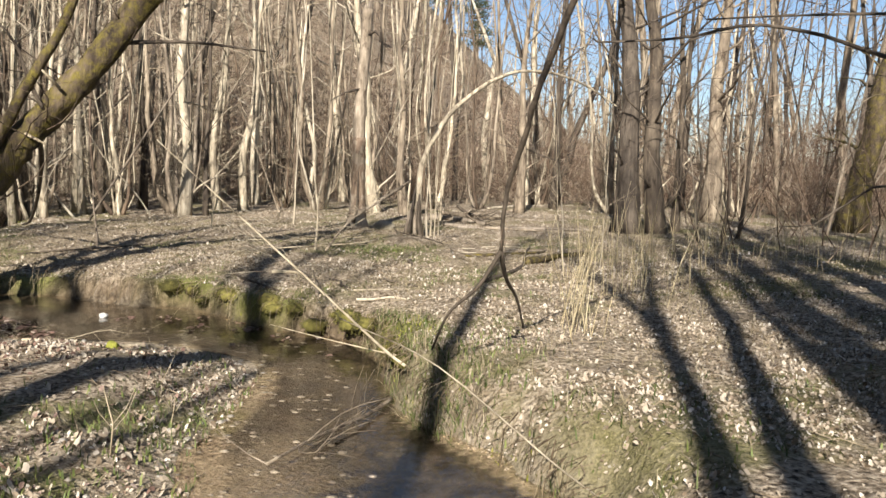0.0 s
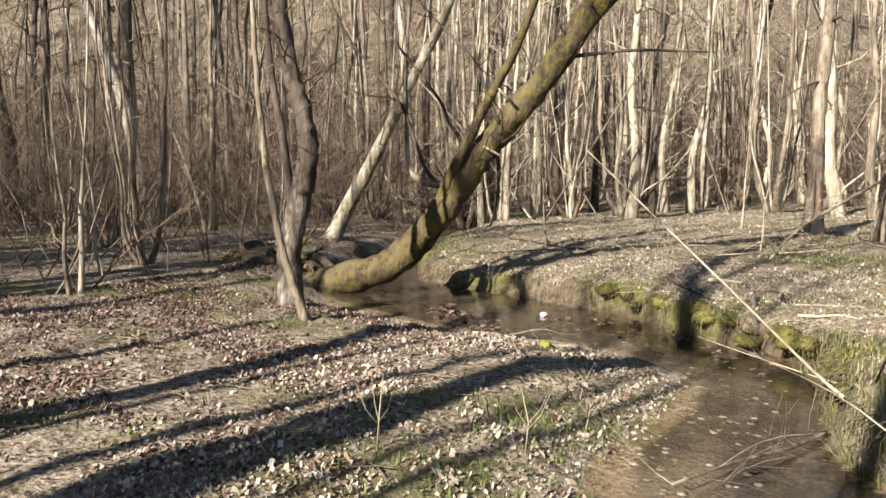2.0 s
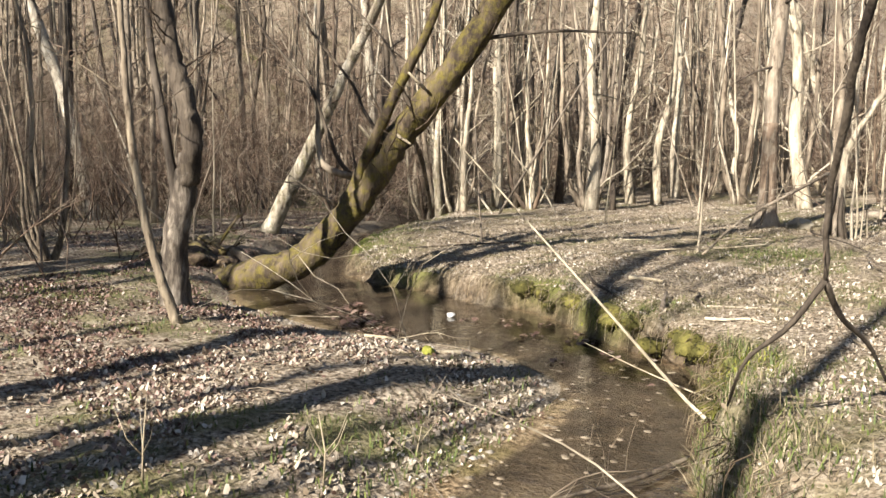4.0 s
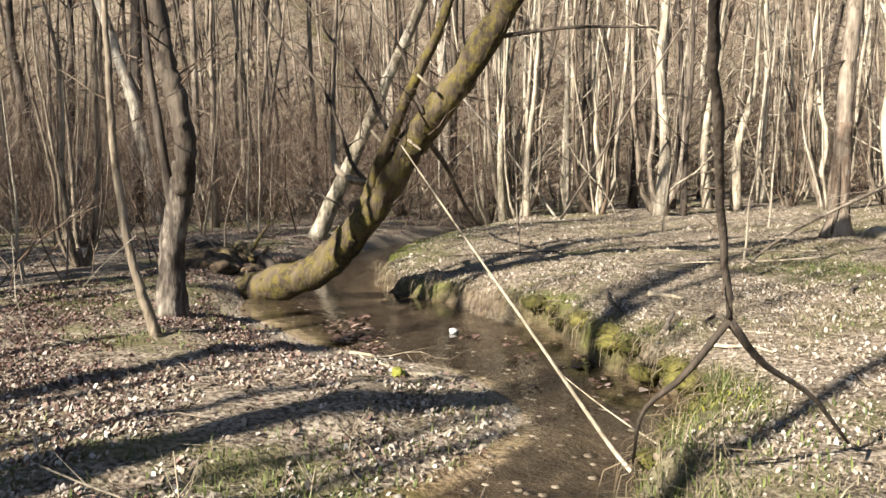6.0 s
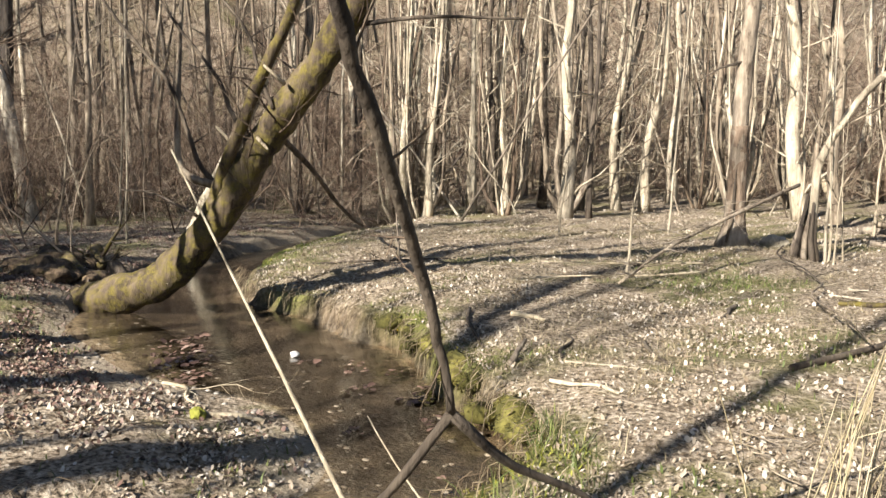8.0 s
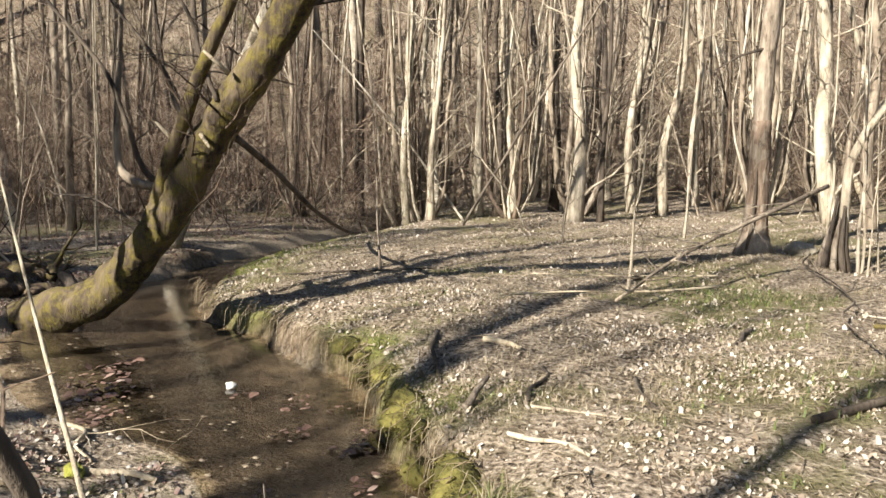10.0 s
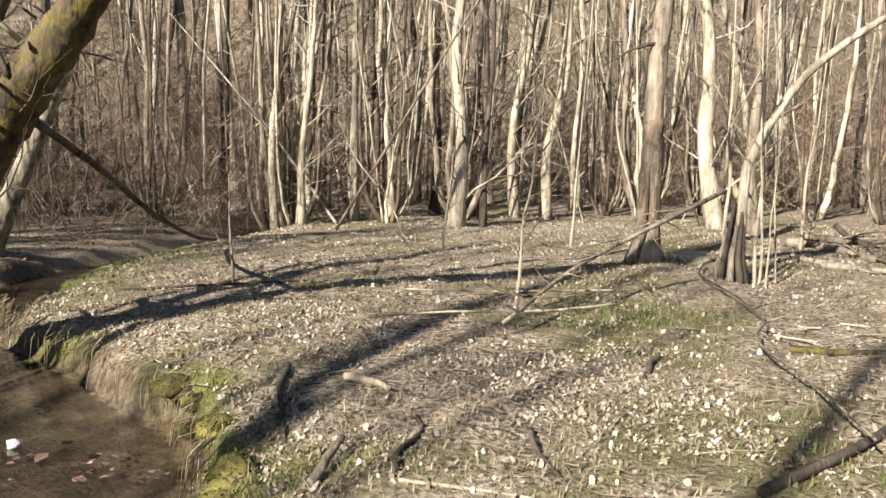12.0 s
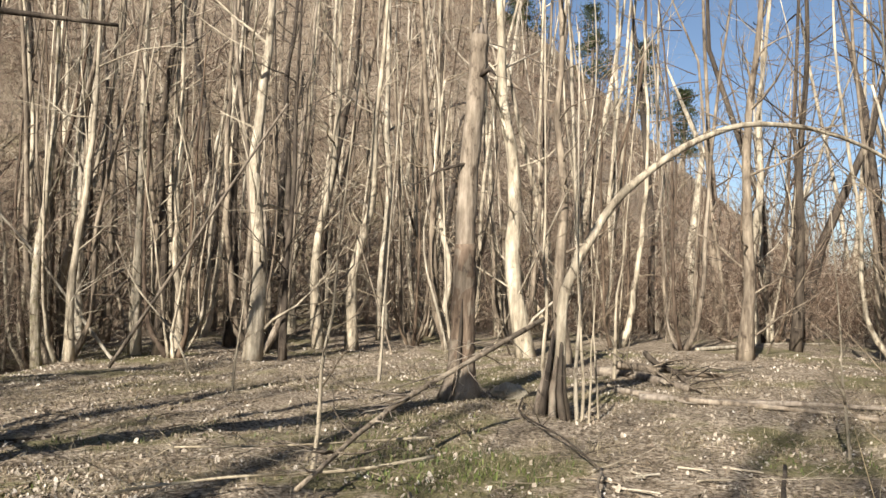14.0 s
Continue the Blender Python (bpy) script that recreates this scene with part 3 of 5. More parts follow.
def hollow_stump():
    rng = random.Random(8)
    x, y = -0.55, 15.85
    t = thing("stump", (x, y, ground_z(x, y) - 0.04), "split hollow stump of dark weathered wood with splayed ribs", "stump")
    for k in range(9):
        g = Geo()
        a = k * 0.7
        b = Vector((0.15 * math.cos(a), 0.13 * math.sin(a), 0))
        top = Vector((b.x * 0.45 + 0.05, b.y * 0.5, rng.uniform(0.65, 1.0)))
        g.tube([b * 1.25, b * 0.8 + Vector((0, 0, 0.35)), top], [0.05, 0.04, 0.015], 6)
        part("rib", g, BARK_SNAG if k % 2 else BARK_DARK_AND_SHADED, t)
    # the sapling that arches over from it
    t = thing("arching_sapling", (x, y, ground_z(x, y) - 0.02), "long pale sapling bent over into an arch", "tree")
    g = Geo()
    arch = [(0.1, 0.05, 0), (0.08, 0.05, 0.8), (0.12, 0.06, 1.4), (0.29, 0.18, 1.86), (0.63, 0.42, 2.47), (1.0, 0.68, 2.86), (1.44, 0.98, 3.21), (1.89, 1.3, 3.45),
            (2.3, 1.58, 3.54), (2.86, 1.98, 3.55), (3.37, 2.33, 3.45), (3.9, 2.7, 3.25), (4.6, 3.1, 2.85)]
    c = trunk_tube(g, arch, 0.065, 0.018, rng, 8, 40, 0.2, 0.05, 0.004)
    part("trunk", g, BARK_PALE, t)
    g = Geo()
    for i in range(16, 40, 2):
        spray(g, c[i], (rng.uniform(-0.3, 1), rng.uniform(-0.5, 1), rng.uniform(-0.6, 0.9)), rng.uniform(0.4, 1.0), 0.009, rng, 1)
    part("twig_spray", g, TWIG, t)
    for dx, dy, h, r in ((0.33, 0.05, 3.4, 0.022), (0.42, -0.05, 2.4, 0.016), (0.26, 0.2, 4.5, 0.028), (-0.1, 0.25, 5.0, 0.03), (0.5, 0.2, 2.8, 0.014)):
        bare_tree("sapling", x + dx, y + dy, h, r, BARK_PALE, "thin upright pale shoot beside a stump", "shoots by the stump", (rng.uniform(-0.2, 0.3), 0), int(h * 10), 4, 0.4,
                  TWIG, 0.1, 6)


hollow_stump()


def leaning_tree():
    rng = random.Random(11)
    base = Vector((-7.75, 9.0, -0.5))
    t = thing("leaning_tree", base, "thick moss-covered tree leaning far out over the creek", "tree")
    rel = lambda pts: [Vector(p) - base for p in pts]
    g = Geo()
    c = trunk_tube(g, rel([(-7.75, 8.75, -0.5), (-7.26, 8.75, -0.3), (-6.75, 8.85, -0.16), (-6.33, 9.0, 0.02), (-6.03, 9.13, 0.32), (-5.7, 9.25, 0.7), (-5.45, 9.37, 1.1), (-5.17, 9.45, 1.5),
                           (-4.86, 9.52, 1.9), (-4.5, 9.58, 2.3), (-4.16, 9.66, 2.72), (-3.5, 9.65, 3.5), (-2.3, 9.5, 4.8), (-1.0, 9.4, 6.4)]), 0.245, 0.15, rng, 18, 60, 0.1, 0.11, 0.012)
    part("trunk", g, BARK_MOSSY, t)
    g = Geo()
    trunk_tube(g, rel([(-5.72, 9.2, 0.72), (-5.4, 9.2, 1.4), (-5.1, 9.25, 1.95), (-4.8, 9.3, 2.5), (-4.5, 9.4, 3.1), (-4.0, 9.4, 4.3), (-3.4, 9.3, 6.0)]), 0.08, 0.05, rng, 10, 24, 0, 0.06, 0.006)
    part("second_stem", g, BARK_MOSSY, t)
    g = Geo()
    trunk_tube(g, rel([(-5.7, 9.38, 1.15), (-5.95, 9.15, 1.25), (-6.12, 9.1, 1.45), (-6.18, 9.15, 2.0), (-6.3, 9.3, 3.0), (-6.2, 9.4, 5.0)]), 0.055, 0.02, rng, 8, 24)
    part("upright_shoot", g, BARK_GREY, t)
    g = Geo()
    trunk_tube(g, rel([(-3.98, 9.65, 2.92), (-3.1, 10.0, 3.0), (-2.21, 10.48, 2.97)]), 0.035, 0.012, rng, 6, 10)
    part("dead_branch", g, BARK_DARK_AND_SHADED, t)
    g = Geo()
    trunk_tube(g, rel([(-4.95, 9.6, 1.78), (-5.5, 10.7, 1.35), (-6.4, 12.2, 0.75), (-7.4, 13.8, 0.30), (-8.15, 14.9, 0.14)]), 0.038, 0.02, rng, 8, 20)
    part("drooping_branch", g, BARK_DARK_AND_SHADED, t)
    for pts, r in (([(-5.62, 9.45, 1.06), (-5.87, 9.27, 1.32), (-6.04, 9.19, 1.76), (-6.25, 9.09, 2.35), (-6.65, 8.83, 2.94), (-6.97, 8.63, 3.46), (-7.3, 8.5, 4.4)], 0.035),
                   ([(-5.95, 9.3, 0.75), (-6.0, 9.09, 0.87), (-6.3, 8.86, 1.06), (-6.58, 8.62, 1.1)], 0.022),
                   ([(-5.2, 9.4, 1.6), (-5.62, 9.5, 2.01), (-5.83, 9.47, 2.42), (-6.09, 9.32, 2.82), (-6.29, 9.2, 3.1), (-6.8, 9.0, 3.9)], 0.03),
                   ([(-4.75, 9.35, 2.05), (-4.9, 9.3, 2.4), (-5.1, 9.3, 2.9), (-5.64, 9.3, 3.4), (-6.2, 9.2, 4.0)], 0.028)):
        g = Geo()
        c2 = trunk_tube(g, rel(pts), r, r * 0.3, rng, 7, 18, 0, 0.1, 0.006)
        for i in range(5, 18, 3):
            spray(g, c2[i], (rng.gauss(0, 0.8), rng.gauss(0, 0.8), rng.uniform(0, 1)), rng.uniform(0.3, 0.9), r * 0.3, rng, 1, 4)
        part("limb", g, BARK_DARK_AND_SHADED, t)
    for p, q in (((-4.95, 9.3, 1.72), (-4.62, 9.15, 1.6)), ((-6.28, 9.0, 0.18), (-6.12, 8.9, -0.02)), ((-5.3, 9.3, 1.6), (-5.42, 9.1, 1.85)), ((-4.5, 9.3, 2.3), (-4.62, 9.1, 2.5))):
        g = Geo()
        a, b = rel([p, q])
        g.tube([a, a.lerp(b, 0.6), b], [0.024, 0.02, 0.012], 6)
        part("broken_stub", g, DRY, t, "pale broken branch stub")
    g = Geo()
    for i in range(24, 56, 2):
        spray(g, c[i], (rng.gauss(0, 0.8), rng.gauss(0, 0.8), rng.uniform(0.0, 1.0)), rng.uniform(0.5, 1.6), 0.016, rng, 2)
    part("twig_spray", g, TWIG_DARK, t)
    # the split, peeling tree behind it
    t2 = thing("tree", (-10.9, 12.9, ground_z(-10.9, 12.9) - 0.05), "leaning tree with peeling white bark", "tree")
    g = Geo()
    c = trunk_tube(g, [(0, 0, 0), (0.45, 0.06, 0.8), (1.0, 0.1, 1.6), (1.45, 0.15, 2.4), (1.87, 0.26, 3.2), (2.7, 0.4, 4.7), (4.0, 0.5, 7.5)], 0.17, 0.07, rng, 12, 30, 0.2, 0.07, 0.008)
    part("trunk", g, BARK_WHITE, t2)
    g = Geo()
    for i in range(10, 29, 2):
        spray(g, c[i], (rng.gauss(0, 0.8), rng.gauss(0, 0.8), rng.uniform(0, 1.0)), rng.uniform(0.6, 1.8), 0.018, rng, 2)
    part("twig_spray", g, TWIG_DARK, t2)


leaning_tree()


def left_bank_trees():
    rng = random.Random(17)
    x, y = -6.2, 6.64
    t = thing("tree", (x, y, ground_z(x, y) - 0.05), "twisted dark-barked tree with a pale lower trunk, shade painted into the upper", "tree")
    g = Geo()
    trunk_tube(g, [(0, 0, 0), (0.05, 0.02, 0.8), (0.2, 0.08, 1.5), (0.27, 0.07, 1.75)], 0.15, 0.12, rng, 14, 20, 0.5, 0.1, 0.006)
    part("trunk", g, BARK_ROUGH, t, "rough grey lower trunk")
    # the upper trunk stands in shadow, which its darker bark colour carries
    g = Geo()
    c = trunk_tube(g, [(0.2, 0.08, 1.45), (0.34, 0.05, 1.95), (0.26, 0.02, 2.4), (0.1, 0, 2.95), (-0.05, 0, 4.0), (0.1, 0, 7.0)], 0.125, 0.08, rng, 12, 36, 0, 0.12, 0.008)
    part("upper_trunk", g, BARK_DARK_AND_SHADED, t, "twisted upper trunk, its dark bark deepened for shade")
    g = Geo()
    trunk_tube(g, [(0.05, 0.05, 1.2), (0.0, -0.05, 2.1), (-0.2, -0.05, 3.1), (-0.4, 0, 5.0)], 0.06, 0.03, rng, 8, 20)
    part("second_stem", g, BARK_DARK_AND_SHADED, t)
    g = Geo()
    for i in range(16, 35, 2):
        spray(g, c[i], (rng.gauss(0, 0.8), rng.gauss(0, 0.8), rng.uniform(0, 1.0)), rng.uniform(0.5, 1.2), 0.014, rng, 2)
    part("twig_spray", g, TWIG_DARK, t)
    x, y = -5.18, 5.86
    t = thing("sapling", (x, y, ground_z(x, y) - 0.03), "slim brown sapling leaning beside a darker tree", "tree")
    g = Geo()
    c = trunk_tube(g, [(0, 0, 0), (-0.25, -0.1, 0.8), (-0.5, -0.1, 1.9), (-0.72, 0, 3.1), (-0.8, 0, 5.5)], 0.05, 0.025, rng, 8, 24, 0.3, 0.05, 0.006)
    part("trunk", g, TWIG, t)
    g = Geo()
    for i in range(10, 23, 2):
        spray(g, c[i], (rng.gauss(0, 0.8), rng.gauss(0, 0.8), rng.uniform(0, 1.0)), rng.uniform(0.4, 1.0), 0.008, rng, 1)
    part("twig_spray", g, TWIG, t)


left_bank_trees()


def overhanging_limb():
    """A tree beside the path, one limb of which droops down to the bank."""
    rng = random.Random(23)
    x, y = 4.9, 3.0
    base = Vector((x, y, ground_z(x, y) - 0.05))
    t = thing("tree", base, "bankside tree with a long limb drooping to the ground", "tree")
    rel = lambda pts: [Vector(p) - base for p in pts]
    g = Geo()
    trunk_tube(g, [(0, 0, 0), (-0.1, 0, 2.5), (0.1, 0.2, 6), (0.3, 0.2, 14)], 0.2, 0.07, rng, 12, 24, 0.4)
    part("trunk", g, BARK_DARK_AND_SHADED, t)
    g = Geo()
    c = trunk_tube(g, rel([(4.85, 3.0, 3.6), (3.6, 3.1, 4.3), (2.3, 3.3, 3.7), (1.5, 3.6, 2.7), (1.2, 4.0, 2.05), (1.08, 4.35, 1.6), (0.99, 4.65, 1.2), (0.97, 4.79, 0.84)]), 0.026, 0.014, rng, 8, 44, 0, 0.12, 0.005)
    part("drooping_limb", g, BARK_DARK_AND_SHADED, t)
    g = Geo()
    trunk_tube(g, rel([(0.97, 4.79, 0.84), (1.02, 5.05, 0.62), (1.12, 5.4, 0.42), (1.2, 5.75, 0.12)]), 0.02, 0.008, rng, 6, 12)
    part("forked_twig", g, BARK_DARK_AND_SHADED, t)
    g = Geo()
    trunk_tube(g, rel([(0.97, 4.79, 0.84), (0.82, 4.7, 0.6), (0.62, 4.75, 0.4), (0.5, 4.9, 0.1)]), 0.018, 0.007, rng, 6, 12)
    part("forked_twig", g, BARK_DARK_AND_SHADED, t)
    for pts, r in (([(4.9, 3.0, 2.6), (4.6, 4.2, 2.3), (3.94, 4.67, 2.16), (3.45, 4.66, 2.22), (3.01, 4.65, 2.35), (2.56, 4.63, 2.4), (2.08, 4.6, 2.3), (1.56, 4.57, 2.26)], 0.022),
                   ([(4.9, 3.0, 2.9), (4.5, 4.3, 2.6), (3.93, 4.7, 2.51), (3.44, 4.68, 2.5), (2.82, 4.65, 2.47), (2.26, 4.62, 2.43)], 0.018),
                   ([(4.9, 3.0, 1.3), (4.5, 4.2, 1.2), (3.97, 4.59, 1.2), (3.48, 4.58, 1.37), (3.23, 4.56, 1.25), (3.01, 4.53, 1.1)], 0.016)):
        g = Geo()
        c2 = trunk_tube(g, rel(pts), r, r * 0.3, rng, 7, 24, 0, 0.1, 0.005)
        for i in range(8, 24, 3):
            spray(g, c2[i], (rng.gauss(0, 0.8), rng.gauss(0, 0.8), rng.gauss(0, 0.6)), rng.uniform(0.2, 0.6), r * 0.25, rng, 1, 3)
        part("limb", g, BARK_DARK_AND_SHADED, t)
    g = Geo()
    for i in range(10, 43, 3):
        spray(g, c[i], (rng.gauss(0, 0.8), rng.gauss(0, 0.8), rng.gauss(0, 0.6)), rng.uniform(0.1, 0.35), 0.005, rng, 1, 3)
    part("twig_spray", g, TWIG_DARK, t)


overhanging_limb()


def long_pole():
    rng = random.Random(29)
    t = thing("fallen_pole", (0.18, 5.45, -0.1), "thin bleached dead pole slanting up out of the creek bank", "branch")
    base = Vector((0.18, 5.45, -0.1))
    g = Geo()
    trunk_tube(g, [Vector(p) - base for p in ((0.27, 5.33, -0.13), (0.07, 5.39, 0.0), (-0.56, 5.57, 0.5), (-1.2, 5.75, 1.0), (-1.95, 5.97, 1.59))], 0.014, 0.005, rng, 7, 26)
    part("stem", g, DRY, t)


long_pole()


# ---- scattered cover ----
RS = np.random.RandomState(4)

# tables of the land near the creek, for quick look-up
STEP = 0.05
GX, GY = np.arange(-17, 13, STEP), np.arange(0, 26, STEP)
_xx, _yy = np.meshgrid(GX, GY)
TABLE = [a.reshape(_xx.shape) for a in land(_xx.ravel(), _yy.ravel())]


def look_up(x, y):
    """Like land(), from the tables."""
    i = np.clip(np.round(y / STEP).astype(int), 0, len(GY) - 1)
    j = np.clip(np.round((x + 17) / STEP).astype(int), 0, len(GX) - 1)
    return [a[i, j] for a in TABLE]


def ground_z_fast(x, y):
    if not (-16.9 < x < 12.8 and 0.1 < y < 25.8):
        return ground_z(x, y)
    return float(TABLE[0][int(round(y / STEP)), int(round((x + 17) / STEP))])



def sheet(name, verts, faces, mat, label, category, smooth_faces=False):
    me = bpy.data.meshes.new(name)
    me.from_pydata(verts.tolist(), [], faces.tolist())
    me.materials.append(mat)
    if smooth_faces:
        me.polygons.foreach_set("use_smooth", [True] * len(me.polygons))
    return tagged(new(name, me), label, category, kind="stuff")


def scatter_leaves(name, x, y, z, size, mat, label, lift=0.35):
    """Curled dead leaves lying on the ground at x, y, z."""
    n = len(x)
    outline = np.array([(-0.5, 0, 0), (-0.12, 0.30, 0.10), (0.25, 0.22, 0.12), (0.55, 0, 0.02), (0.25, -0.22, 0.12), (-0.12, -0.30, 0.10)])
    a = RS.uniform(0, 6.28, n)
    tilt, tilt2 = RS.normal(0, lift, n), RS.normal(0, lift, n)
    s = size * np.clip(np.exp(RS.normal(-0.1, 0.35, n)), 0.4, 1.7)
    curl = RS.uniform(-0.6, 1.6, n)
    L = np.repeat(outline[None], n, 0) * s[:, None, None]
    L[:, :, 2] *= curl[:, None]
    L[:, :, 1] *= RS.uniform(0.9, 1.7, n)[:, None]
    z1 = L[:, :, 2] + L[:, :, 0] * tilt[:, None] + L[:, :, 1] * tilt2[:, None]
    ca, sa = np.cos(a)[:, None], np.sin(a)[:, None]
    V = np.stack([L[:, :, 0] * ca - L[:, :, 1] * sa + x[:, None], L[:, :, 0] * sa + L[:, :, 1] * ca + y[:, None],
                  z1 + z[:, None] + s[:, None] * 0.22], -1).reshape(-1, 3)
    b = np.arange(n)[:, None] * 6
    F = np.concatenate([b + np.array([[0, 1, 2, 3]]), b + np.array([[0, 3, 4, 5]])])
    return sheet(name, V, F, mat, label, "leaves")


def scatter_blades(name, x, y, z, height, mat, label, category, lean=0.5, width=0.006):
    """Narrow bent blades standing at x, y, z."""
    n = len(x)
    a = RS.uniform(0, 6.28, n)
    h = height * RS.uniform(0.4, 1.3, n)
    l = np.abs(RS.normal(0, lean, n)) * h
    w = width * RS.uniform(0.7, 1.4, n)
    dx, dy = np.cos(a), np.sin(a)
    px, py = -dy * w, dx * w
    V = np.stack([np.stack([x + px, y + py, z - 0.01], -1), np.stack([x - px, y - py, z - 0.01], -1),
                  np.stack([x - px * 0.7 + dx * l * 0.35, y - py * 0.7 + dy * l * 0.35, z + h * 0.6], -1),
                  np.stack([x + px * 0.7 + dx * l * 0.35, y + py * 0.7 + dy * l * 0.35, z + h * 0.6], -1),
                  np.stack([x + dx * l, y + dy * l, z + h], -1)], 1).reshape(-1, 3)
    b = np.arange(n)[:, None] * 5
    F = [tuple(r) for r in (b + np.array([[0, 1, 2, 3]])).tolist()] + [tuple(r) for r in (b + np.array([[3, 2, 4]])).tolist()]
    me = bpy.data.meshes.new(name)
    me.from_pydata(V.tolist(), [], F)
    me.materials.append(mat)
    return tagged(new(name, me), label, category, kind="stuff")


def cover():
    # near points are denser
    x = np.concatenate([RS.uniform(-9, 5, 290000), RS.uniform(-16, 12, 90000), RS.uniform(-14, 7, 110000)])
    y = np.concatenate([RS.uniform(1.6, 12, 290000), RS.uniform(4, 25, 90000), RS.uniform(9, 25.5, 110000)])
    z, wet, right, dr, dl, wob = look_up(x, y)
    edge = np.where(right, dr, dl)
    clump = wave(x, y, 2.3, 41) + 0.7 * wave(x, y, 7.5, 42)
    keep = ~wet & (edge > np.where(right, 0.08 + 0.17 * smooth(4.8, 6.2, y), 0.12)) & (RS.uniform(0, 1, len(x)) < np.where(right, 0.62 + 0.38 * smooth(9, 4, y), 1.0) * np.clip(0.42 + 1.15 * clump + 0.5 * wave(x, y, 17, 43), 0.03, 1.0))
    keep &= ~(~right & (edge < 0.5) & (RS.uniform(0, 1, len(x)) < 0.6))
    red = ~right & (RS.uniform(0, 1, len(x)) < smooth(-1.5, -6, x) * 0.8 + 0.15)
    size = np.where(np.arange(len(x)) < 290000, np.where(right, 0.022, 0.028), np.where(np.arange(len(x)) < 380000, 0.026, 0.028))
    k = keep & ~red
    scatter_leaves("leaf_litter", x[k], y[k], z[k], size[k], LEAF, "pale tan and cream dead leaves strewn over the forest floor", 0.75)
    k = keep & red
    scatter_leaves("leaf_litter", x[k], y[k], z[k], size[k], LEAF_RED, "red-brown dead leaves under the trees of the low bank", 0.7)
    # leaves and debris caught in the shallows
    n = 2600
    x, y = RS.uniform(-5.2, -0.6, n), RS.uniform(6.3, 9.2, n)
    z, wet, right, dr, dl, wob = look_up(x, y)
    k = wet & (wave(x, y, 3.5, 51) + 0.5 * wave(x, y, 9, 52) > 0.22) & (dl < 1.5)
    scatter_leaves("waterlogged_leaves", x[k], y[k], np.maximum(z[k], WATER_Z - 0.005), 0.06, LEAF_RED, "dark sodden leaves stranded in the shallows", 0.2)
    # green grass on the banks
    n = 95000
    x, y = RS.uniform(-9, 5, n), 1.2 + 14 * RS.uniform(0, 1, n) ** 1.2
    z, wet, right, dr, dl, wob = look_up(x, y)
    patch = wave(x, y, 1.3, 21) + 0.6 * wave(x, y, 4.1, 22) + 0.4 * wave(x, y, 14, 23)
    spot = np.exp(-((x + 1.0) ** 2 / 0.25 + (y - 13.1) ** 2 / 0.3)) * 1.4
    herbs = 0.7 * np.exp(-((x + 1.35) ** 2 / 0.35 + (y - 4.3) ** 2 / 1.6)) + 0.45 * np.exp(-((x - 0.9) ** 2 / 0.12 + (y - 5.2) ** 2 / 1.5))
    p = np.clip((patch - 0.05) * 0.9, 0, 1) * np.where(right, 0.35, 0.8) + spot + herbs
    k = ~wet & (np.where(right, dr, dl) > 0.15) & (RS.uniform(0, 1, n) < p)
    scatter_blades("grass", x[k], y[k], z[k], 0.055, GREEN, "short green grass and herbs among the leaves", "grass", 0.9)
    # dry grass over the bank and the flood plain
    n = 150000
    x, y = RS.uniform(-8, 5.5, n), 3 + 17 * RS.uniform(0, 1, n) ** 1.25
    z, wet, right, dr, dl, wob = look_up(x, y)
    p = np.clip(0.35 + 0.8 * (wave(x, y, 1.9, 61) + 0.6 * wave(x, y, 6, 62)), 0, 1) * smooth(2, 9, y)
    k = ~wet & right & (dr > 0.1) & (RS.uniform(0, 1, n) < p)
    scatter_blades("dry_grass", x[k], y[k], z[k], 0.045, STRAW_BLADES, "short matted straw-coloured dead grass", "grass", 2.6, 0.0035)
    # moss and pale grass on the lip of the steep bank
    n = 60000
    x, y = RS.uniform(-8, 1.9, n), RS.uniform(2.0, 12, n)
    z, wet, right, dr, dl, wob = look_up(x, y)
    m = smooth(0.02, 0.14, dr + wob) * smooth(0.55, 0.22, dr + wob) * smooth(-0.05, 0.35, wave(x, y, 2.7, 31)) * (0.25 + 0.75 * smooth(5.6, 7.2, y))
    k = right & ~wet & (RS.uniform(0, 1, n) < m)
    scatter_blades("moss", x[k], y[k], z[k], 0.035, MOSSY, "bright yellow-green moss tufts on the lip of the bank", "moss", 1.2, 0.007)
    # long grass hanging over the near bank
    n = 34000
    x, y = RS.uniform(-1.0, 2.2, n), RS.uniform(1.6, 7.6, n)
    z, wet, right, dr, dl, wob = look_up(x, y)
    tuft = smooth(0.0, 0.5, wave(x, y, 3.3, 71) + 0.5 * wave(x, y, 9, 72) + 0.9 * np.exp(-((x - 0.4) ** 2 + (y - 5.0) ** 2) / 0.35))
    k = right & ~wet & (RS.uniform(0, 1, n) < tuft * smooth(0.75, 0.2, dr + wob))
    half = RS.uniform(0, 1, n) < 0.55
    scatter_blades("grass", x[k & half], y[k & half], z[k & half], 0.11, GREEN, "green grass tufts hanging over the near bank", "grass", 1.3, 0.004)
    scatter_blades("dry_grass", x[k & ~half], y[k & ~half], z[k & ~half], 0.14, STRAW_BLADES, "long straw-coloured grass drooping down the near bank", "grass", 1.5, 0.0035)
    # cushions of moss along the lip
    rng = random.Random(67)
    g = Geo()
    near = [p for p in RIGHT_LINE if -3.7 < p[0] < 0.3 and 5.4 < p[1] < 11]
    for _ in range(26):
        q = rng.choice(near)
        if rng.random() > (0.35 if q[1] < 6.5 or q[0] < -4.2 else 1.0):
            continue
        x0, y0 = q[0] + rng.uniform(0.02, 0.2), q[1] + rng.uniform(0.02, 0.2)
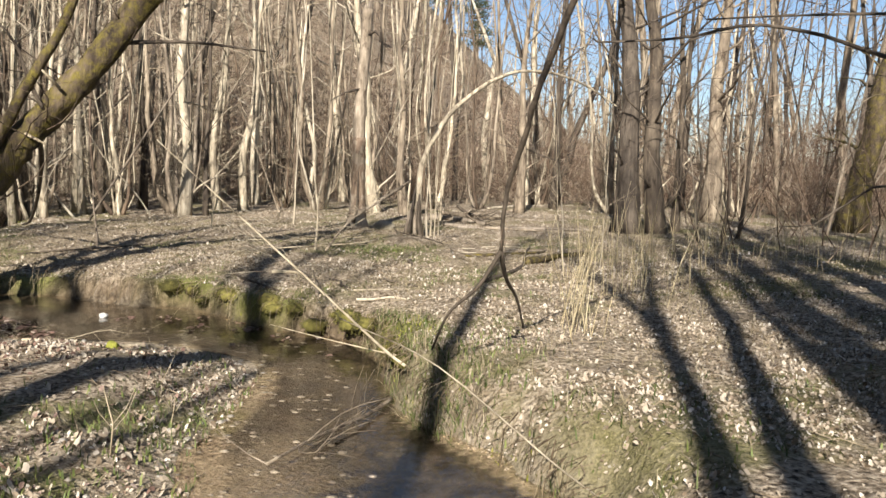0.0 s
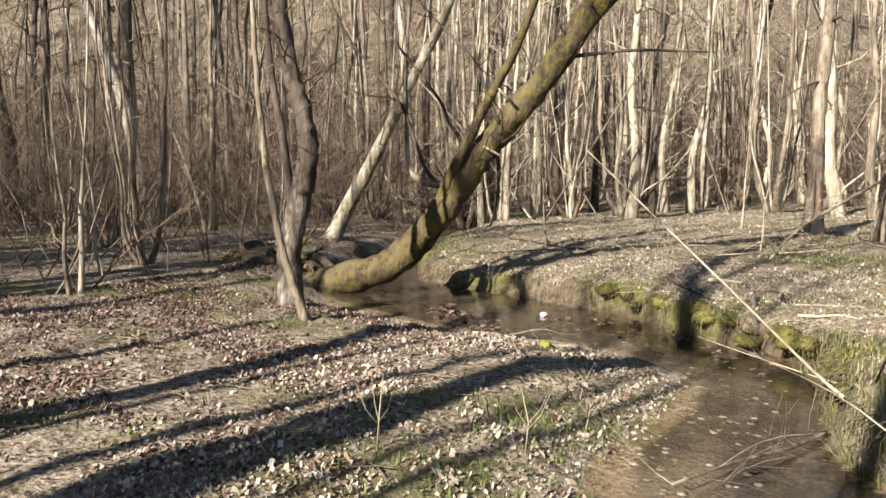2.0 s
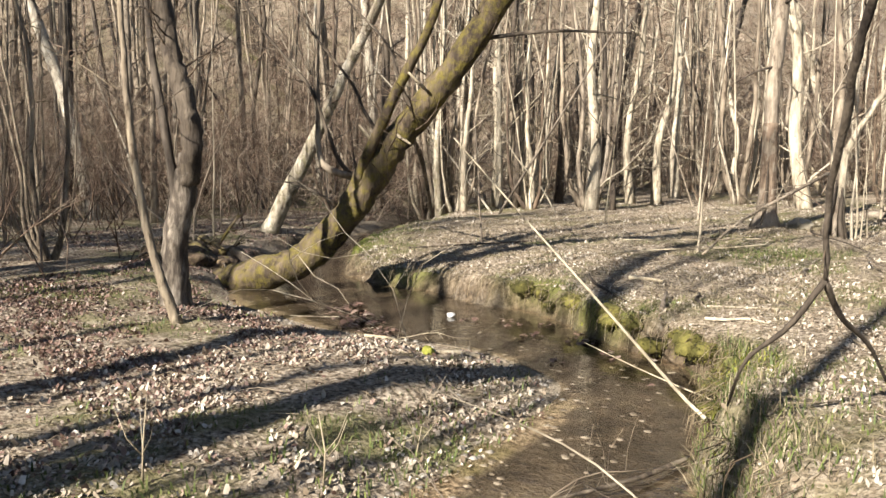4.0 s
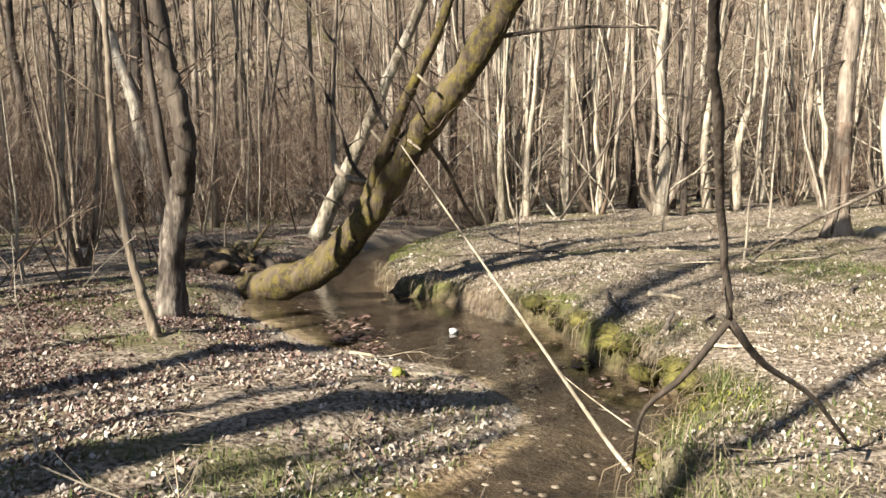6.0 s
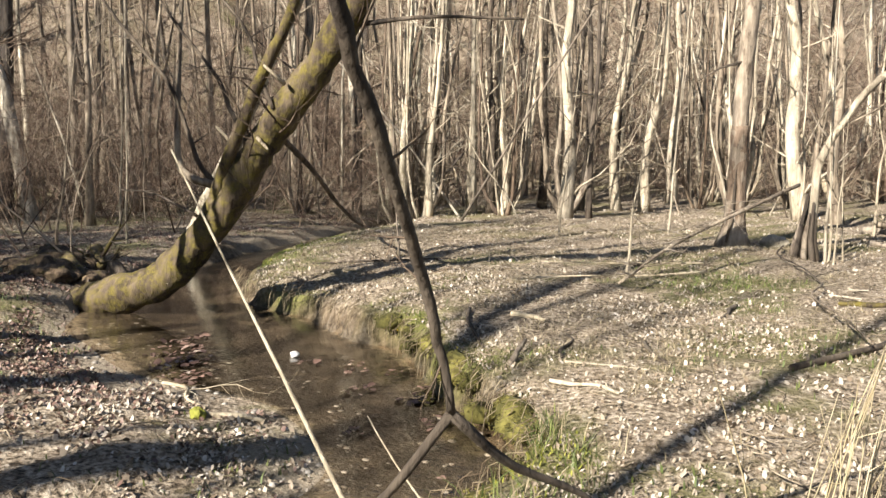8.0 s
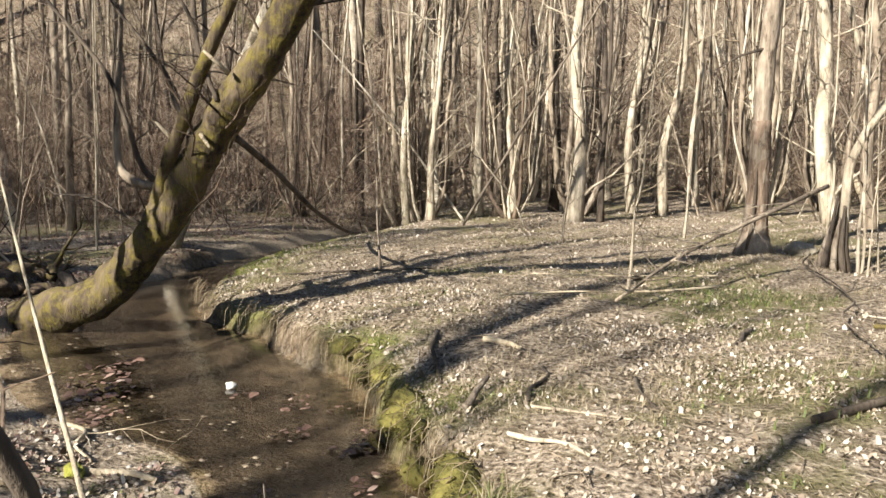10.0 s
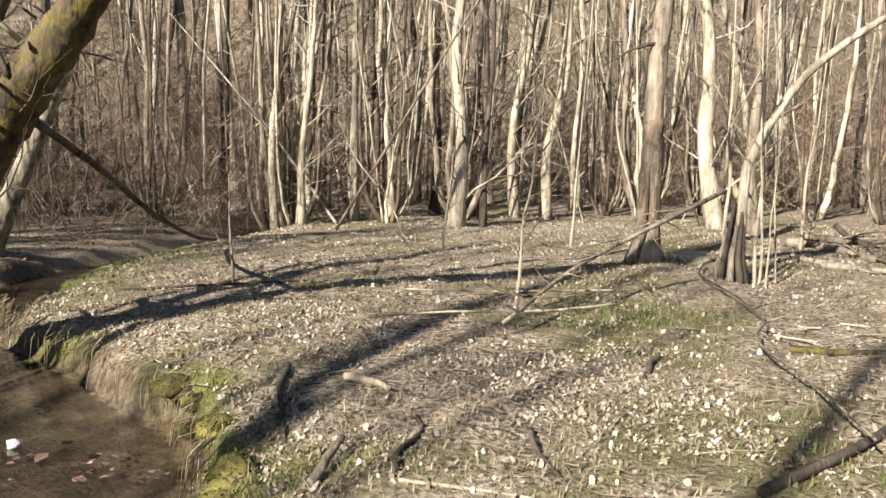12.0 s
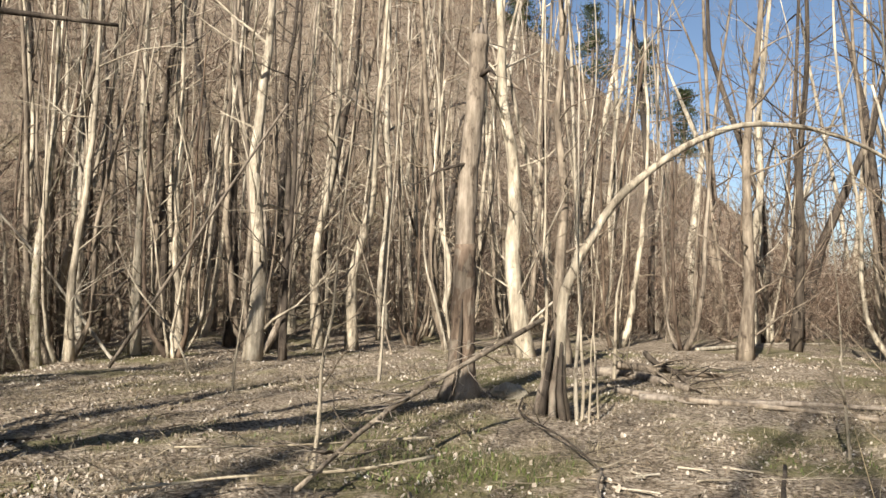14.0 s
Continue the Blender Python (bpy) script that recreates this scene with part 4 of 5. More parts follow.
        z0 = min(ground_z_fast(x0 + 0.1, y0 + 0.1), 0.03) - rng.uniform(0.03, 0.14)
        bm = bmesh.new()
        bmesh.ops.create_icosphere(bm, subdivisions=2, radius=1.0)
        r = rng.uniform(0.06, 0.13)
        off = Vector((rng.random() * 9, rng.random() * 9, 0))
        b0 = len(g.v)
        bm.verts.index_update()
        for v in bm.verts:
            c = v.co * (1 + 0.4 * noise.noise(v.co * 1.4 + off))
            g.v.append((x0 + c.x * r * 1.2, y0 + c.y * r * 1.2, z0 + c.z * r * 0.7))
        for f in bm.faces:
            g.f.append(tuple(b0 + v.index for v in f.verts))
        bm.free()
        for _ in range(170):
            d = Vector((rng.gauss(0, 1), rng.gauss(0, 1), rng.gauss(0.3, 1))).normalized()
            c = d * (1 + 0.4 * noise.noise(d * 1.4 + off))
            p0 = Vector((x0 + c.x * r * 1.2, y0 + c.y * r * 1.2, z0 + c.z * r * 0.9))
            t = d.cross(Vector((rng.gauss(0, 1), rng.gauss(0, 1), 0.3))).normalized() * 0.006
            g.face((p0 - t, p0 + t, p0 + d * rng.uniform(0.012, 0.035) + Vector((0, 0, -0.012))))
    tagged(new("moss", g.mesh("moss", MOSS_CUSHION)), "rounded yellow-green moss cushions overhanging the cut bank", "moss", kind="stuff")
    # roots and dry grass hanging down the steep face
    g = Geo()
    rng = random.Random(61)
    line = [p for p in RIGHT_LINE if -7.5 < p[0] < 1.6 and 2.5 < p[1] < 11]
    for p, q in zip(line[:-1], line[1:]):
        t = Vector((q[0] - p[0], q[1] - p[1], 0))
        nrm = Vector((t.y, -t.x, 0)).normalized()
        if nrm.dot(Vector((1, 1, 0))) < 0:
            nrm = -nrm
        for _ in range(int(t.length * 30)):
            b = Vector((p[0], p[1], 0)) + t * rng.random() + nrm * rng.uniform(0.02, 0.2)
            zz = rng.uniform(-0.2, 0.0)
            l = rng.uniform(0.1, 0.34)
            o = -nrm * rng.uniform(0.05, 0.16)
            sw = t.normalized() * rng.gauss(0, 0.05)
            g.tube([b + Vector((0, 0, zz)), b + o * 0.8 + sw + Vector((0, 0, zz - l * 0.3)), b + o + sw * 1.6 + Vector((0, 0, max(zz - l, WATER_Z - 0.02)))],
                   [0.004, 0.003, 0.0015], 3, False)
    tagged(new("hanging_roots", g.mesh("hanging_roots", ROOT)), "fine roots and dry grass hanging down the cut bank", "roots", kind="stuff")
    # stones and gravel at the water's edge
    g = Geo()
    for _ in range(900):
        i = rng.randrange(20, 130)
        p = LEFT_LINE[i]
        x0, y0 = p[0] + rng.gauss(0, 0.45), p[1] + rng.gauss(0, 0.45)
        if not (-6.5 < x0 < 0.3 and 2.2 < y0 < 9):
            continue
        r = rng.uniform(0.008, 0.032)
        zz = max(ground_z_fast(x0, y0), WATER_Z - 0.05)
        g.tube([(x0, y0, zz - r * 0.4), (x0 + r * 0.1, y0, zz + r * 0.1), (x0, y0 + r * 0.1, zz + r * 0.6)], [r * 0.9, r * 1.15, r * 0.5], 6)
    tagged(new("gravel", g.mesh("gravel", STONE)), "small grey-brown stones along the creek edge", "gravel", kind="stuff")
    # fallen twigs all over the floor
    g = Geo()
    for _ in range(1500):
        x0, y0 = rng.uniform(-9, 5), rng.uniform(2.5, 16)
        l = rng.uniform(0.08, 0.4)
        a = rng.random() * 6.28
        dx, dy = math.cos(a) * l / 2, math.sin(a) * l / 2
        za, zb = ground_z_fast(x0 - dx, y0 - dy), ground_z_fast(x0 + dx, y0 + dy)
        if min(za, zb) < WATER_Z + 0.03:
            continue
        r = rng.uniform(0.002, 0.006)
        g.tube([(x0 - dx, y0 - dy, za + 0.02), (x0 + rng.gauss(0, 0.03), y0 + rng.gauss(0, 0.03), (za + zb) / 2 + rng.uniform(0.02, 0.05)), (x0 + dx, y0 + dy, zb + 0.02)], [r, r * 0.9, r * 0.4], 4, False)
    tagged(new("fallen_twigs", g.mesh("fallen_twigs", TWIG)), "short dry twigs lying among the leaves", "twigs", kind="stuff")


cover()


# ---- coppice clumps and woodland ----
def coppice(seed, stems, height, r, mat, twig, label, at, spread=0.5):
    """A clump of several stems from one stool."""
    rng = random.Random(seed)
    t = thing("coppice_clump", at, label, "tree", "coppice clumps")
    fine = Geo()
    for k in range(stems):
        g = Geo()
        a = k * 6.28 / stems + rng.uniform(-0.4, 0.4)
        d = Vector((math.cos(a), math.sin(a), 0))
        h = height * rng.uniform(0.45, 1.1)
        out = rng.uniform(0.3, 1.0) * spread * h * 0.32
        rr = r * rng.choice((0.35, 0.5, 0.8, 1.2)) * rng.uniform(0.85, 1.15)
        c = trunk_tube(g, [d * 0.12, d * (0.2 + out * 0.30) + Vector((rng.gauss(0, 0.05), 0, h * 0.1)), d * (0.2 + out * 0.42) + Vector((rng.gauss(0, 0.1), 0, h * 0.3)),
                           d * (0.2 + out * 0.75) + Vector((rng.gauss(0, 0.18), 0, h * 0.62)), d * (0.12 + out) + Vector((0, rng.gauss(0, 0.25), h))], rr, rr * 0.3, rng, 7, 18, 0.35, 0.07, rr * 0.2)
        for i in range(3, 18, 2):
            for _ in range(1):
                b = rng.random() * 6.28
                spray(fine, c[i], (math.cos(b), math.sin(b), rng.uniform(-0.1, 1.2)), rng.uniform(0.4, 1.4), rr * 0.22, rng, 1, 3)
        part("stem", g, mat if k % 3 else twig, t)
    part("twig_spray", fine, TWIG, t)
    return t


def place_coppices():
    rng = random.Random(71)
    spots = [(-10.7, 19.9), (-11.4, 20.6), (-9.9, 22.3), (-8.9, 20.9), (-7.9, 22.4), (-12.6, 21.2), (-9.3, 25.5), (-5.6, 25.8), (-4.2, 24.6), (-3.4, 27.2),
             (-6.3, 29), (-11.8, 26), (-14.5, 24.5), (-0.9, 27.5), (0.7, 26.2), (2.9, 30.5), (-2.1, 32), (-8.1, 32.5), (5.6, 27.5), (4.7, 24.2), (8.6, 25), (10.6, 27.5),
             (-10.2, 7.6), (-13.5, 9.2), (-17.2, 10.6), (-20.8, 9.5), (-17.8, 16.4),
             (-14.6, 19.4), (-23.5, 11.2), (-19.2, 21.5), (-22.4, 18.9), (-12.0, 4.4), (-15.0, 5.5)]
    protos = []
    for k in range(6):
        x, y = spots[k]
        mat = (BARK_PALE, BARK_GREY, BARK_PALE)[k % 3]
        protos.append(coppice(500 + k, 6 + k % 3, 9.5 + (k % 3), 0.075, mat, TWIG_DARK if k % 2 else BARK_GREY, "clump of thin bare coppice stems fanning from one stool", (x, y, ground_z(x, y) - 0.03)))
    for k, (x, y) in enumerate(spots[6:]):
        s = rng.uniform(0.7, 1.2) * (0.62 if x < -9 and y < 12 else 1.0)
        copy_thing(protos[rng.choice((1, 4)) if x < -9 and y < 20 else rng.randrange(6)], pose(x, y, ground_z(x, y) - 0.03, 0, 0, rng.uniform(0, 360)) @ Matrix.Scale(s, 4))


place_coppices()


def woodland():
    """The wood beyond: stems, limbs and twigs too many to count."""
    rng = random.Random(81)
    sets = {"pale": (Geo(), BARK_PALE, "pale"), "grey": (Geo(), BARK_GREY, "grey-brown"), "dark": (Geo(), BARK_DARK_AND_SHADED, "dark")}
    brush = Geo()
    spots = []
    while len(spots) < 620:
        ang = rng.uniform(-62, 100)
        d = rng.uniform(24, 105) if rng.random() < 0.75 else rng.uniform(20, 40)
        x, y = 1 - math.sin(radians(ang)) * d, 4 + math.cos(radians(ang)) * d
        if d < 27 and -12 < x < 9:
            continue
        spots.append((x, y, d))
    for _ in range(130):
        ang, d = rng.uniform(-14, 30), rng.uniform(95, 150)
        spots.append((1 - math.sin(radians(ang)) * d, 4 + math.cos(radians(ang)) * d, d))
    zs = land(np.array([s[0] for s in spots]), np.array([s[1] for s in spots]))[0]
    for (x, y, d), z in zip(spots, zs):
        # left of x = -12 a darker bark mix stands in for the shade there
        key = rng.choice(("pale", "grey", "grey", "dark", "dark", "pale") if x > -12 else ("grey", "dark", "dark", "grey", "dark", "pale"))
        g = sets[key][0]
        h = rng.uniform(7, 16)
        r = rng.choice((0.025, 0.03, 0.04, 0.06, 0.09, 0.15)) * rng.uniform(0.7, 1.3)
        lx, ly = rng.gauss(0, 0.12) * h, rng.gauss(0, 0.08) * h
        pts = [(x, y, z - 0.1), (x + lx * 0.2 + rng.gauss(0, 0.1), y + ly * 0.2, z + h * 0.3), (x + lx * 0.6 + rng.gauss(0, 0.35), y + ly * 0.6, z + h * 0.65), (x + lx, y + ly, z + h)]
        g.tube(pts, [r * 1.15, r, r * 0.7, r * 0.2], 6, False)
        for _ in range(13 if d < 60 else 7):
            u = rng.uniform(0.08, 1.0)
            b = Vector((x + lx * u * u, y + ly * u * u, z + h * u))
            a = rng.random() * 6.28
            spray(brush, b, (math.cos(a), math.sin(a), rng.uniform(-0.2, 1.1)), rng.uniform(0.8, 2.6), 0.011 + d * 0.0003, rng, 1 if d < 33 else 0, 3)
    # thin stems that lean across the others
    for _ in range(150):
        a, d = rng.uniform(-40, 95), rng.uniform(19, 46)
        x, y = 1 - math.sin(radians(a)) * d, 4 + math.cos(radians(a)) * d
        z = ground_z(x, y)
        h, r, lean, turn = rng.uniform(2.5, 7), rng.uniform(0.018, 0.045), rng.uniform(0.3, 1.1), rng.random() * 6.28
        lx, ly = math.cos(turn) * lean * h, math.sin(turn) * lean * h
        sets[rng.choice(("pale", "grey", "dark"))][0].tube([(x, y, z - 0.05), (x + lx * 0.4 + rng.gauss(0, 0.1), y + ly * 0.4, z + h * 0.45), (x + lx, y + ly, z + h)], [r, r * 0.8, r * 0.3], 6, False)
        for _ in range(5):
            u = rng.uniform(0.3, 1)
            spray(brush, (x + lx * u, y + ly * u, z + h * u), (rng.gauss(0, 1), rng.gauss(0, 1), rng.uniform(0, 1)), rng.uniform(0.6, 1.8), r * 0.35, rng, 1, 3)
    for key, (g, mat, word) in sets.items():
        tagged(new("distant_trees", g.mesh("distant_trees", mat)), f"countless {word} leafless trunks of the wood beyond", "trees", kind="stuff")
    # shrubs on the slope and under the trees: sprays of fine twigs that fan out from many feet
    feet, each = 9500, 38
    ang = np.radians(RS.uniform(-50, 105, feet))
    d = np.where(RS.uniform(0, 1, feet) < 0.5, RS.uniform(19, 48, feet), RS.uniform(40, 118, feet))
    x, y = 1 - np.sin(ang) * d, 4 + np.cos(ang) * d
    ok = ~((d < 25) & (x > -12) & (x < 9))
    x, y, d = x[ok], y[ok], d[ok]
    z = land(x, y)[0]
    n = len(x) * each
    tall = np.repeat(RS.uniform(0.9, 4.2, len(x)), each)
    up = RS.uniform(0.0, 1.0, n)
    wide = np.repeat(RS.uniform(0.25, 0.6, len(x)), each) * tall * (0.15 + up)
    dist = np.repeat(d, each)
    A = np.stack([np.repeat(x, each) + RS.normal(0, 1, n) * wide, np.repeat(y, each) + RS.normal(0, 1, n) * wide, np.repeat(z, each) + up * tall - 0.05], -1)
    W = RS.normal(0, 1, (n, 3)) * (0.75, 0.75, 0.5) + (0, 0, 0.75)
    W /= np.linalg.norm(W, axis=1)[:, None]
    L = RS.uniform(0.3, 1.4, n)[:, None]
    side = np.cross(W, RS.normal(0, 1, (n, 3)))
    side *= ((0.0035 + dist * 0.00011) * RS.uniform(0.6, 1.5, n) / np.maximum(np.linalg.norm(side, axis=1), 1e-6))[:, None]
    other = np.cross(W, side)
    V = np.stack([A + side, A - side * 0.5 + other * 0.87, A - side * 0.5 - other * 0.87, A + W * L], 1).reshape(-1, 3)
    q = np.arange(n)[:, None] * 4
    F = np.concatenate([q + np.array([[a, (a + 1) % 3, 3]]) for a in range(3)])
    me = bpy.data.meshes.new("thicket")
    me.from_pydata(V.tolist(), [], F.tolist())
    me.materials.append(BRUSH)
    tagged(new("thicket", me), "haze of fine brown twigs of the shrubs on the wooded slope", "brush", kind="stuff")
    # thin crossing twigs near the low bank and on the shaded side
    for k in range(430):
        if k < 350:
            x0, y0 = rng.uniform(-23, -8.6), rng.uniform(4, 19)
            if x0 > -11.5 and y0 > 9.5:
                continue
        else:
            x0, y0 = rng.uniform(4.6, 13), rng.uniform(12, 21)
        a = rng.random() * 6.28
        spray(brush, (x0, y0, ground_z_fast(x0, y0)), (math.cos(a) * 0.6, math.sin(a) * 0.6, 1), rng.uniform(1.0, 3.2), rng.uniform(0.008, 0.018), rng, 2, 4, -0.05)
    tagged(new("underbrush", brush.mesh("underbrush", BRUSH)), "tangle of bare brown twigs and shrubs between the trunks", "brush", kind="stuff")
    # the wood behind the walk
    g = Geo()
    for _ in range(170):
        a = rng.uniform(105, 298)
        d = rng.uniform(16, 90)
        x, y = 1 - math.sin(radians(a)) * d, 0 + math.cos(radians(a)) * d
        z = ground_z(x, y)
        r = rng.uniform(0.06, 0.2)
        h = rng.uniform(9, 16)
        g.tube([(x, y, z - 0.1), (x + rng.gauss(0, 0.2), y, z + h * 0.5), (x + rng.gauss(0, 0.5), y, z + h)], [r, r * 0.7, r * 0.2], 6, False)
        for _ in range(10):
            a = rng.random() * 6.28
            spray(g, (x, y, z + h * rng.uniform(0.3, 0.95)), (math.cos(a), math.sin(a), rng.uniform(0, 1)), rng.uniform(1, 3), r * 0.25, rng, 1, 3)
    tagged(new("distant_trees", g.mesh("distant_trees", BARK_GREY)), "grey leafless trunks of the wood behind the path", "trees", kind="stuff")


woodland()


def pine(x, y, h, seed):
    rng = random.Random(seed)
    z = ground_z(x, y)
    t = thing("pine", (x, y, z - 0.1), "dull green pine on the skyline above the wood", "tree", "pines on the hill")
    g = Geo()
    g.tube([(0, 0, 0), (0.1, 0, h * 0.5), (0, 0.1, h)], [0.25, 0.18, 0.05], 7)
    part("trunk", g, BARK_GREY, t)
    g = Geo()
    for _ in range(70):
        u = rng.uniform(0.4, 1.0)
        reach = h * 0.26 * (1.08 - u) + 0.3
        a = rng.random() * 6.28
        c = Vector((math.cos(a) * reach * rng.uniform(0.2, 1), math.sin(a) * reach * rng.uniform(0.2, 1), h * u))
        for _ in range(34):
            w = Vector((rng.gauss(0, 1), rng.gauss(0, 1), rng.gauss(0.3, 0.7))).normalized()
            p = c + Vector((rng.gauss(0, 0.45), rng.gauss(0, 0.45), rng.gauss(0, 0.2)))
            k = w.cross(Vector((0.3, 0.5, 0.8))).normalized() * 0.05
            g.face((p - k, p + k, p + w * rng.uniform(0.3, 0.7)))
    part("crown", g, CONIFER, t)


for k, (x, y, h) in enumerate(((-9.5, 92, 13), (-4.5, 96, 14), (-0.5, 99, 12), (-16, 88, 12))):
    pine(x, y, h, 60 + k)


def near_brush():
    """Thin saplings, reeds and brush that stand between the larger trees."""
    rng = random.Random(91)
    g = Geo()
    for cx, cy, sx, sy, n, hh in ((2.4, 9.2, 0.5, 0.7, 48, 0.9), (3.0, 10.5, 0.7, 0.8, 40, 1.0), (5.2, 12.0, 0.9, 0.9, 60, 0.8), (6.8, 12.6, 0.9, 0.8, 60, 0.7), (1.72, 6.5, 0.12, 0.25, 26, 0.9)):
        for _ in range(n):
            x, y = rng.gauss(cx, sx), rng.gauss(cy, sy)
            if cx < 2 and x < 1.55:
                continue
            z = ground_z_fast(x, y)
            h = hh * rng.uniform(0.3, 1.35)
            lx, ly = rng.gauss(0, 0.16) * h, rng.gauss(0, 0.16) * h
            g.tube([(x, y, z - 0.02), (x + lx * 0.4, y + ly * 0.4, z + h * 0.5), (x + lx, y + ly, z + h)], [0.005, 0.004, 0.0015], 3, False)
            if rng.random() < 0.6:
                spray(g, (x + lx * 0.4, y + ly * 0.4, z + h * 0.5), (rng.gauss(0, 1), rng.gauss(0, 1), 0.8), h * 0.3, 0.0025, rng, 0, 3)
    tagged(new("dry_weeds", g.mesh("dry_weeds", STRAW)), "dry straw-coloured weed stalks standing on the bank", "weeds", kind="stuff")
    # slim saplings, each a thing
    for k, (x, y, h, r, bx, mat) in enumerate(((-1.93, 12.65, 3.6, 0.022, 0.3, BARK_PALE), (-5.6, 12.66, 3.2, 0.02, -0.3, BARK_GREY), (2.3, 14.7, 2.3, 0.018, -0.15, BARK_PALE), (2.0, 10.6, 3.2, 0.016, -0.25, BARK_PALE),
                                               (2.6, 11.4, 2.6, 0.014, 0.1, BARK_PALE), (5.6, 15.8, 7, 0.04, 0.4, BARK_DARK_AND_SHADED), (6.1, 16.4, 8, 0.045, 0.9, BARK_DARK_AND_SHADED), (5.0, 15.2, 6, 0.035, -0.3, BARK_DARK_AND_SHADED),
                                               (8.2, 17.2, 6, 0.04, 1.2, BARK_GREY), (-12.9, 12.7, 5.5, 0.03, 0.05, BARK_PALE), (-11.2, 11.7, 5.0, 0.022, 0.0, BARK_PALE), (-10.7, 10.1, 3.5, 0.028, 0.6, BARK_GREY),
                                               (-9.9, 6.6, 4.0, 0.03, -0.8, BARK_PALE), (-8.6, 5.4, 4.5, 0.04, 0.3, BARK_PALE), (-8.45, 5.15, 4.2, 0.035, -0.6, BARK_GREY), (-13.0, 8.5, 5, 0.04, 0.4, BARK_GREY),
                                               (3.6, 15.9, 5.5, 0.03, -0.5, BARK_DARK_AND_SHADED), (-0.2, 19.5, 5, 0.03, 0.3, BARK_PALE), (-4.9, 16.4, 3.4, 0.02, 0.3, BARK_PALE), (-3.6, 18.4, 4.5, 0.03, 0.2, BARK_PALE))):
        bare_tree("sapling", x, y, h, r, mat, "thin bare sapling with few side twigs", "saplings", (bx, 0.1), 700 + k, 9, 0.25, TWIG if mat is not BARK_DARK_AND_SHADED else TWIG_DARK, 0.15, 6)


near_brush()


# ---- stones, logs, sticks ----
def stone(name, x, y, z, size, mat, label, seed):
    rng = random.Random(seed)
    bm = bmesh.new()
    bmesh.ops.create_icosphere(bm, subdivisions=3, radius=1.0)
    off = Vector((rng.random() * 9, rng.random() * 9, 0))
    for v in bm.verts:
        k = 1 + 0.35 * noise.noise(v.co * 1.3 + off) + 0.12 * noise.noise(v.co * 4 + off)
        v.co = Vector((v.co.x * size[0], v.co.y * size[1], v.co.z * size[2])) * k
    me = bpy.data.meshes.new(name)
    bm.to_mesh(me)
    bm.free()
    me.materials.append(mat)
    ob = new(name, me)
    ob.location = (x, y, z)
    return tagged(ob, label, "stone")


stone("stone", -3.64, 8.59, -0.43, (0.048, 0.042, 0.034), WHITE, "small white stone showing above the shallow water", 1)
stone("rock", -1.32, 17.2, ground_z(-1.32, 17.2) + 0.06, (0.22, 0.17, 0.14), ROCK, "pale yellowish rock beside the foot of the snag", 2)
stone("moss_clump", -2.66, 6.66, ground_z(-2.66, 6.66) + 0.02, (0.06, 0.06, 0.06), MOSSY, "small green moss clump by a bleached log", 3)


def root_mound(x, y, size, seed):
    """A clod of soil and roots, mossy on top."""
    rng = random.Random(seed)
    t = thing("root_mound", (x, y, ground_z(x, y) - 0.05), "dark mossy clod of soil and roots beside the leaning tree", "mound", "root mounds")
    bm = bmesh.new()
    bmesh.ops.create_icosphere(bm, subdivisions=4, radius=1.0)
    off = Vector((rng.random() * 9, rng.random() * 9, 0))
    g = Geo()
    bm.verts.index_update()
    for v in bm.verts:
        k = 1 + 0.45 * noise.noise(v.co * 1.6 + off) + 0.22 * noise.noise(v.co * 4.5 + off) + 0.1 * noise.noise(v.co * 11 + off)
        g.v.append((v.co.x * size[0] * k, v.co.y * size[1] * k, v.co.z * size[2] * k))
    g.f = [tuple(v.index for v in f.verts) for f in bm.faces]
    bm.free()
    part("clod", g, ROOT_SOIL, t)
    for _ in range(9):
        a, u = rng.random() * 6.28, rng.uniform(0.6, 0.95)
        p = Vector((math.cos(a) * size[0] * u, math.sin(a) * size[1] * u, size[2] * rng.uniform(0.1, 0.6)))
        d = Vector((math.cos(a) * 0.25, math.sin(a) * 0.25, -0.05))
        r = Geo()
        r.tube([p - d * 0.5, p + d * 0.5 + Vector((rng.gauss(0, 0.05), rng.gauss(0, 0.05), 0.03)), p + d * 1.3 + Vector((rng.gauss(0, 0.1), rng.gauss(0, 0.1), -size[2] * 0.4))], [0.025, 0.016, 0.004], 5)
        part("root", r, BARK_DARK_AND_SHADED, t)


ROOT_SOIL = bark("root_soil", (0.02, 0.014, 0.010), (0.075, 0.054, 0.038), (0.22, 0.165, 0.115), (0.115, 0.10, 0.022), 0.52, 0.95, 6.0)
root_mound(-8.75, 8.75, (0.55, 0.42, 0.24), 1)
root_mound(-9.35, 9.45, (0.6, 0.45, 0.26), 2)
root_mound(-8.3, 9.15, (0.4, 0.32, 0.2), 3)


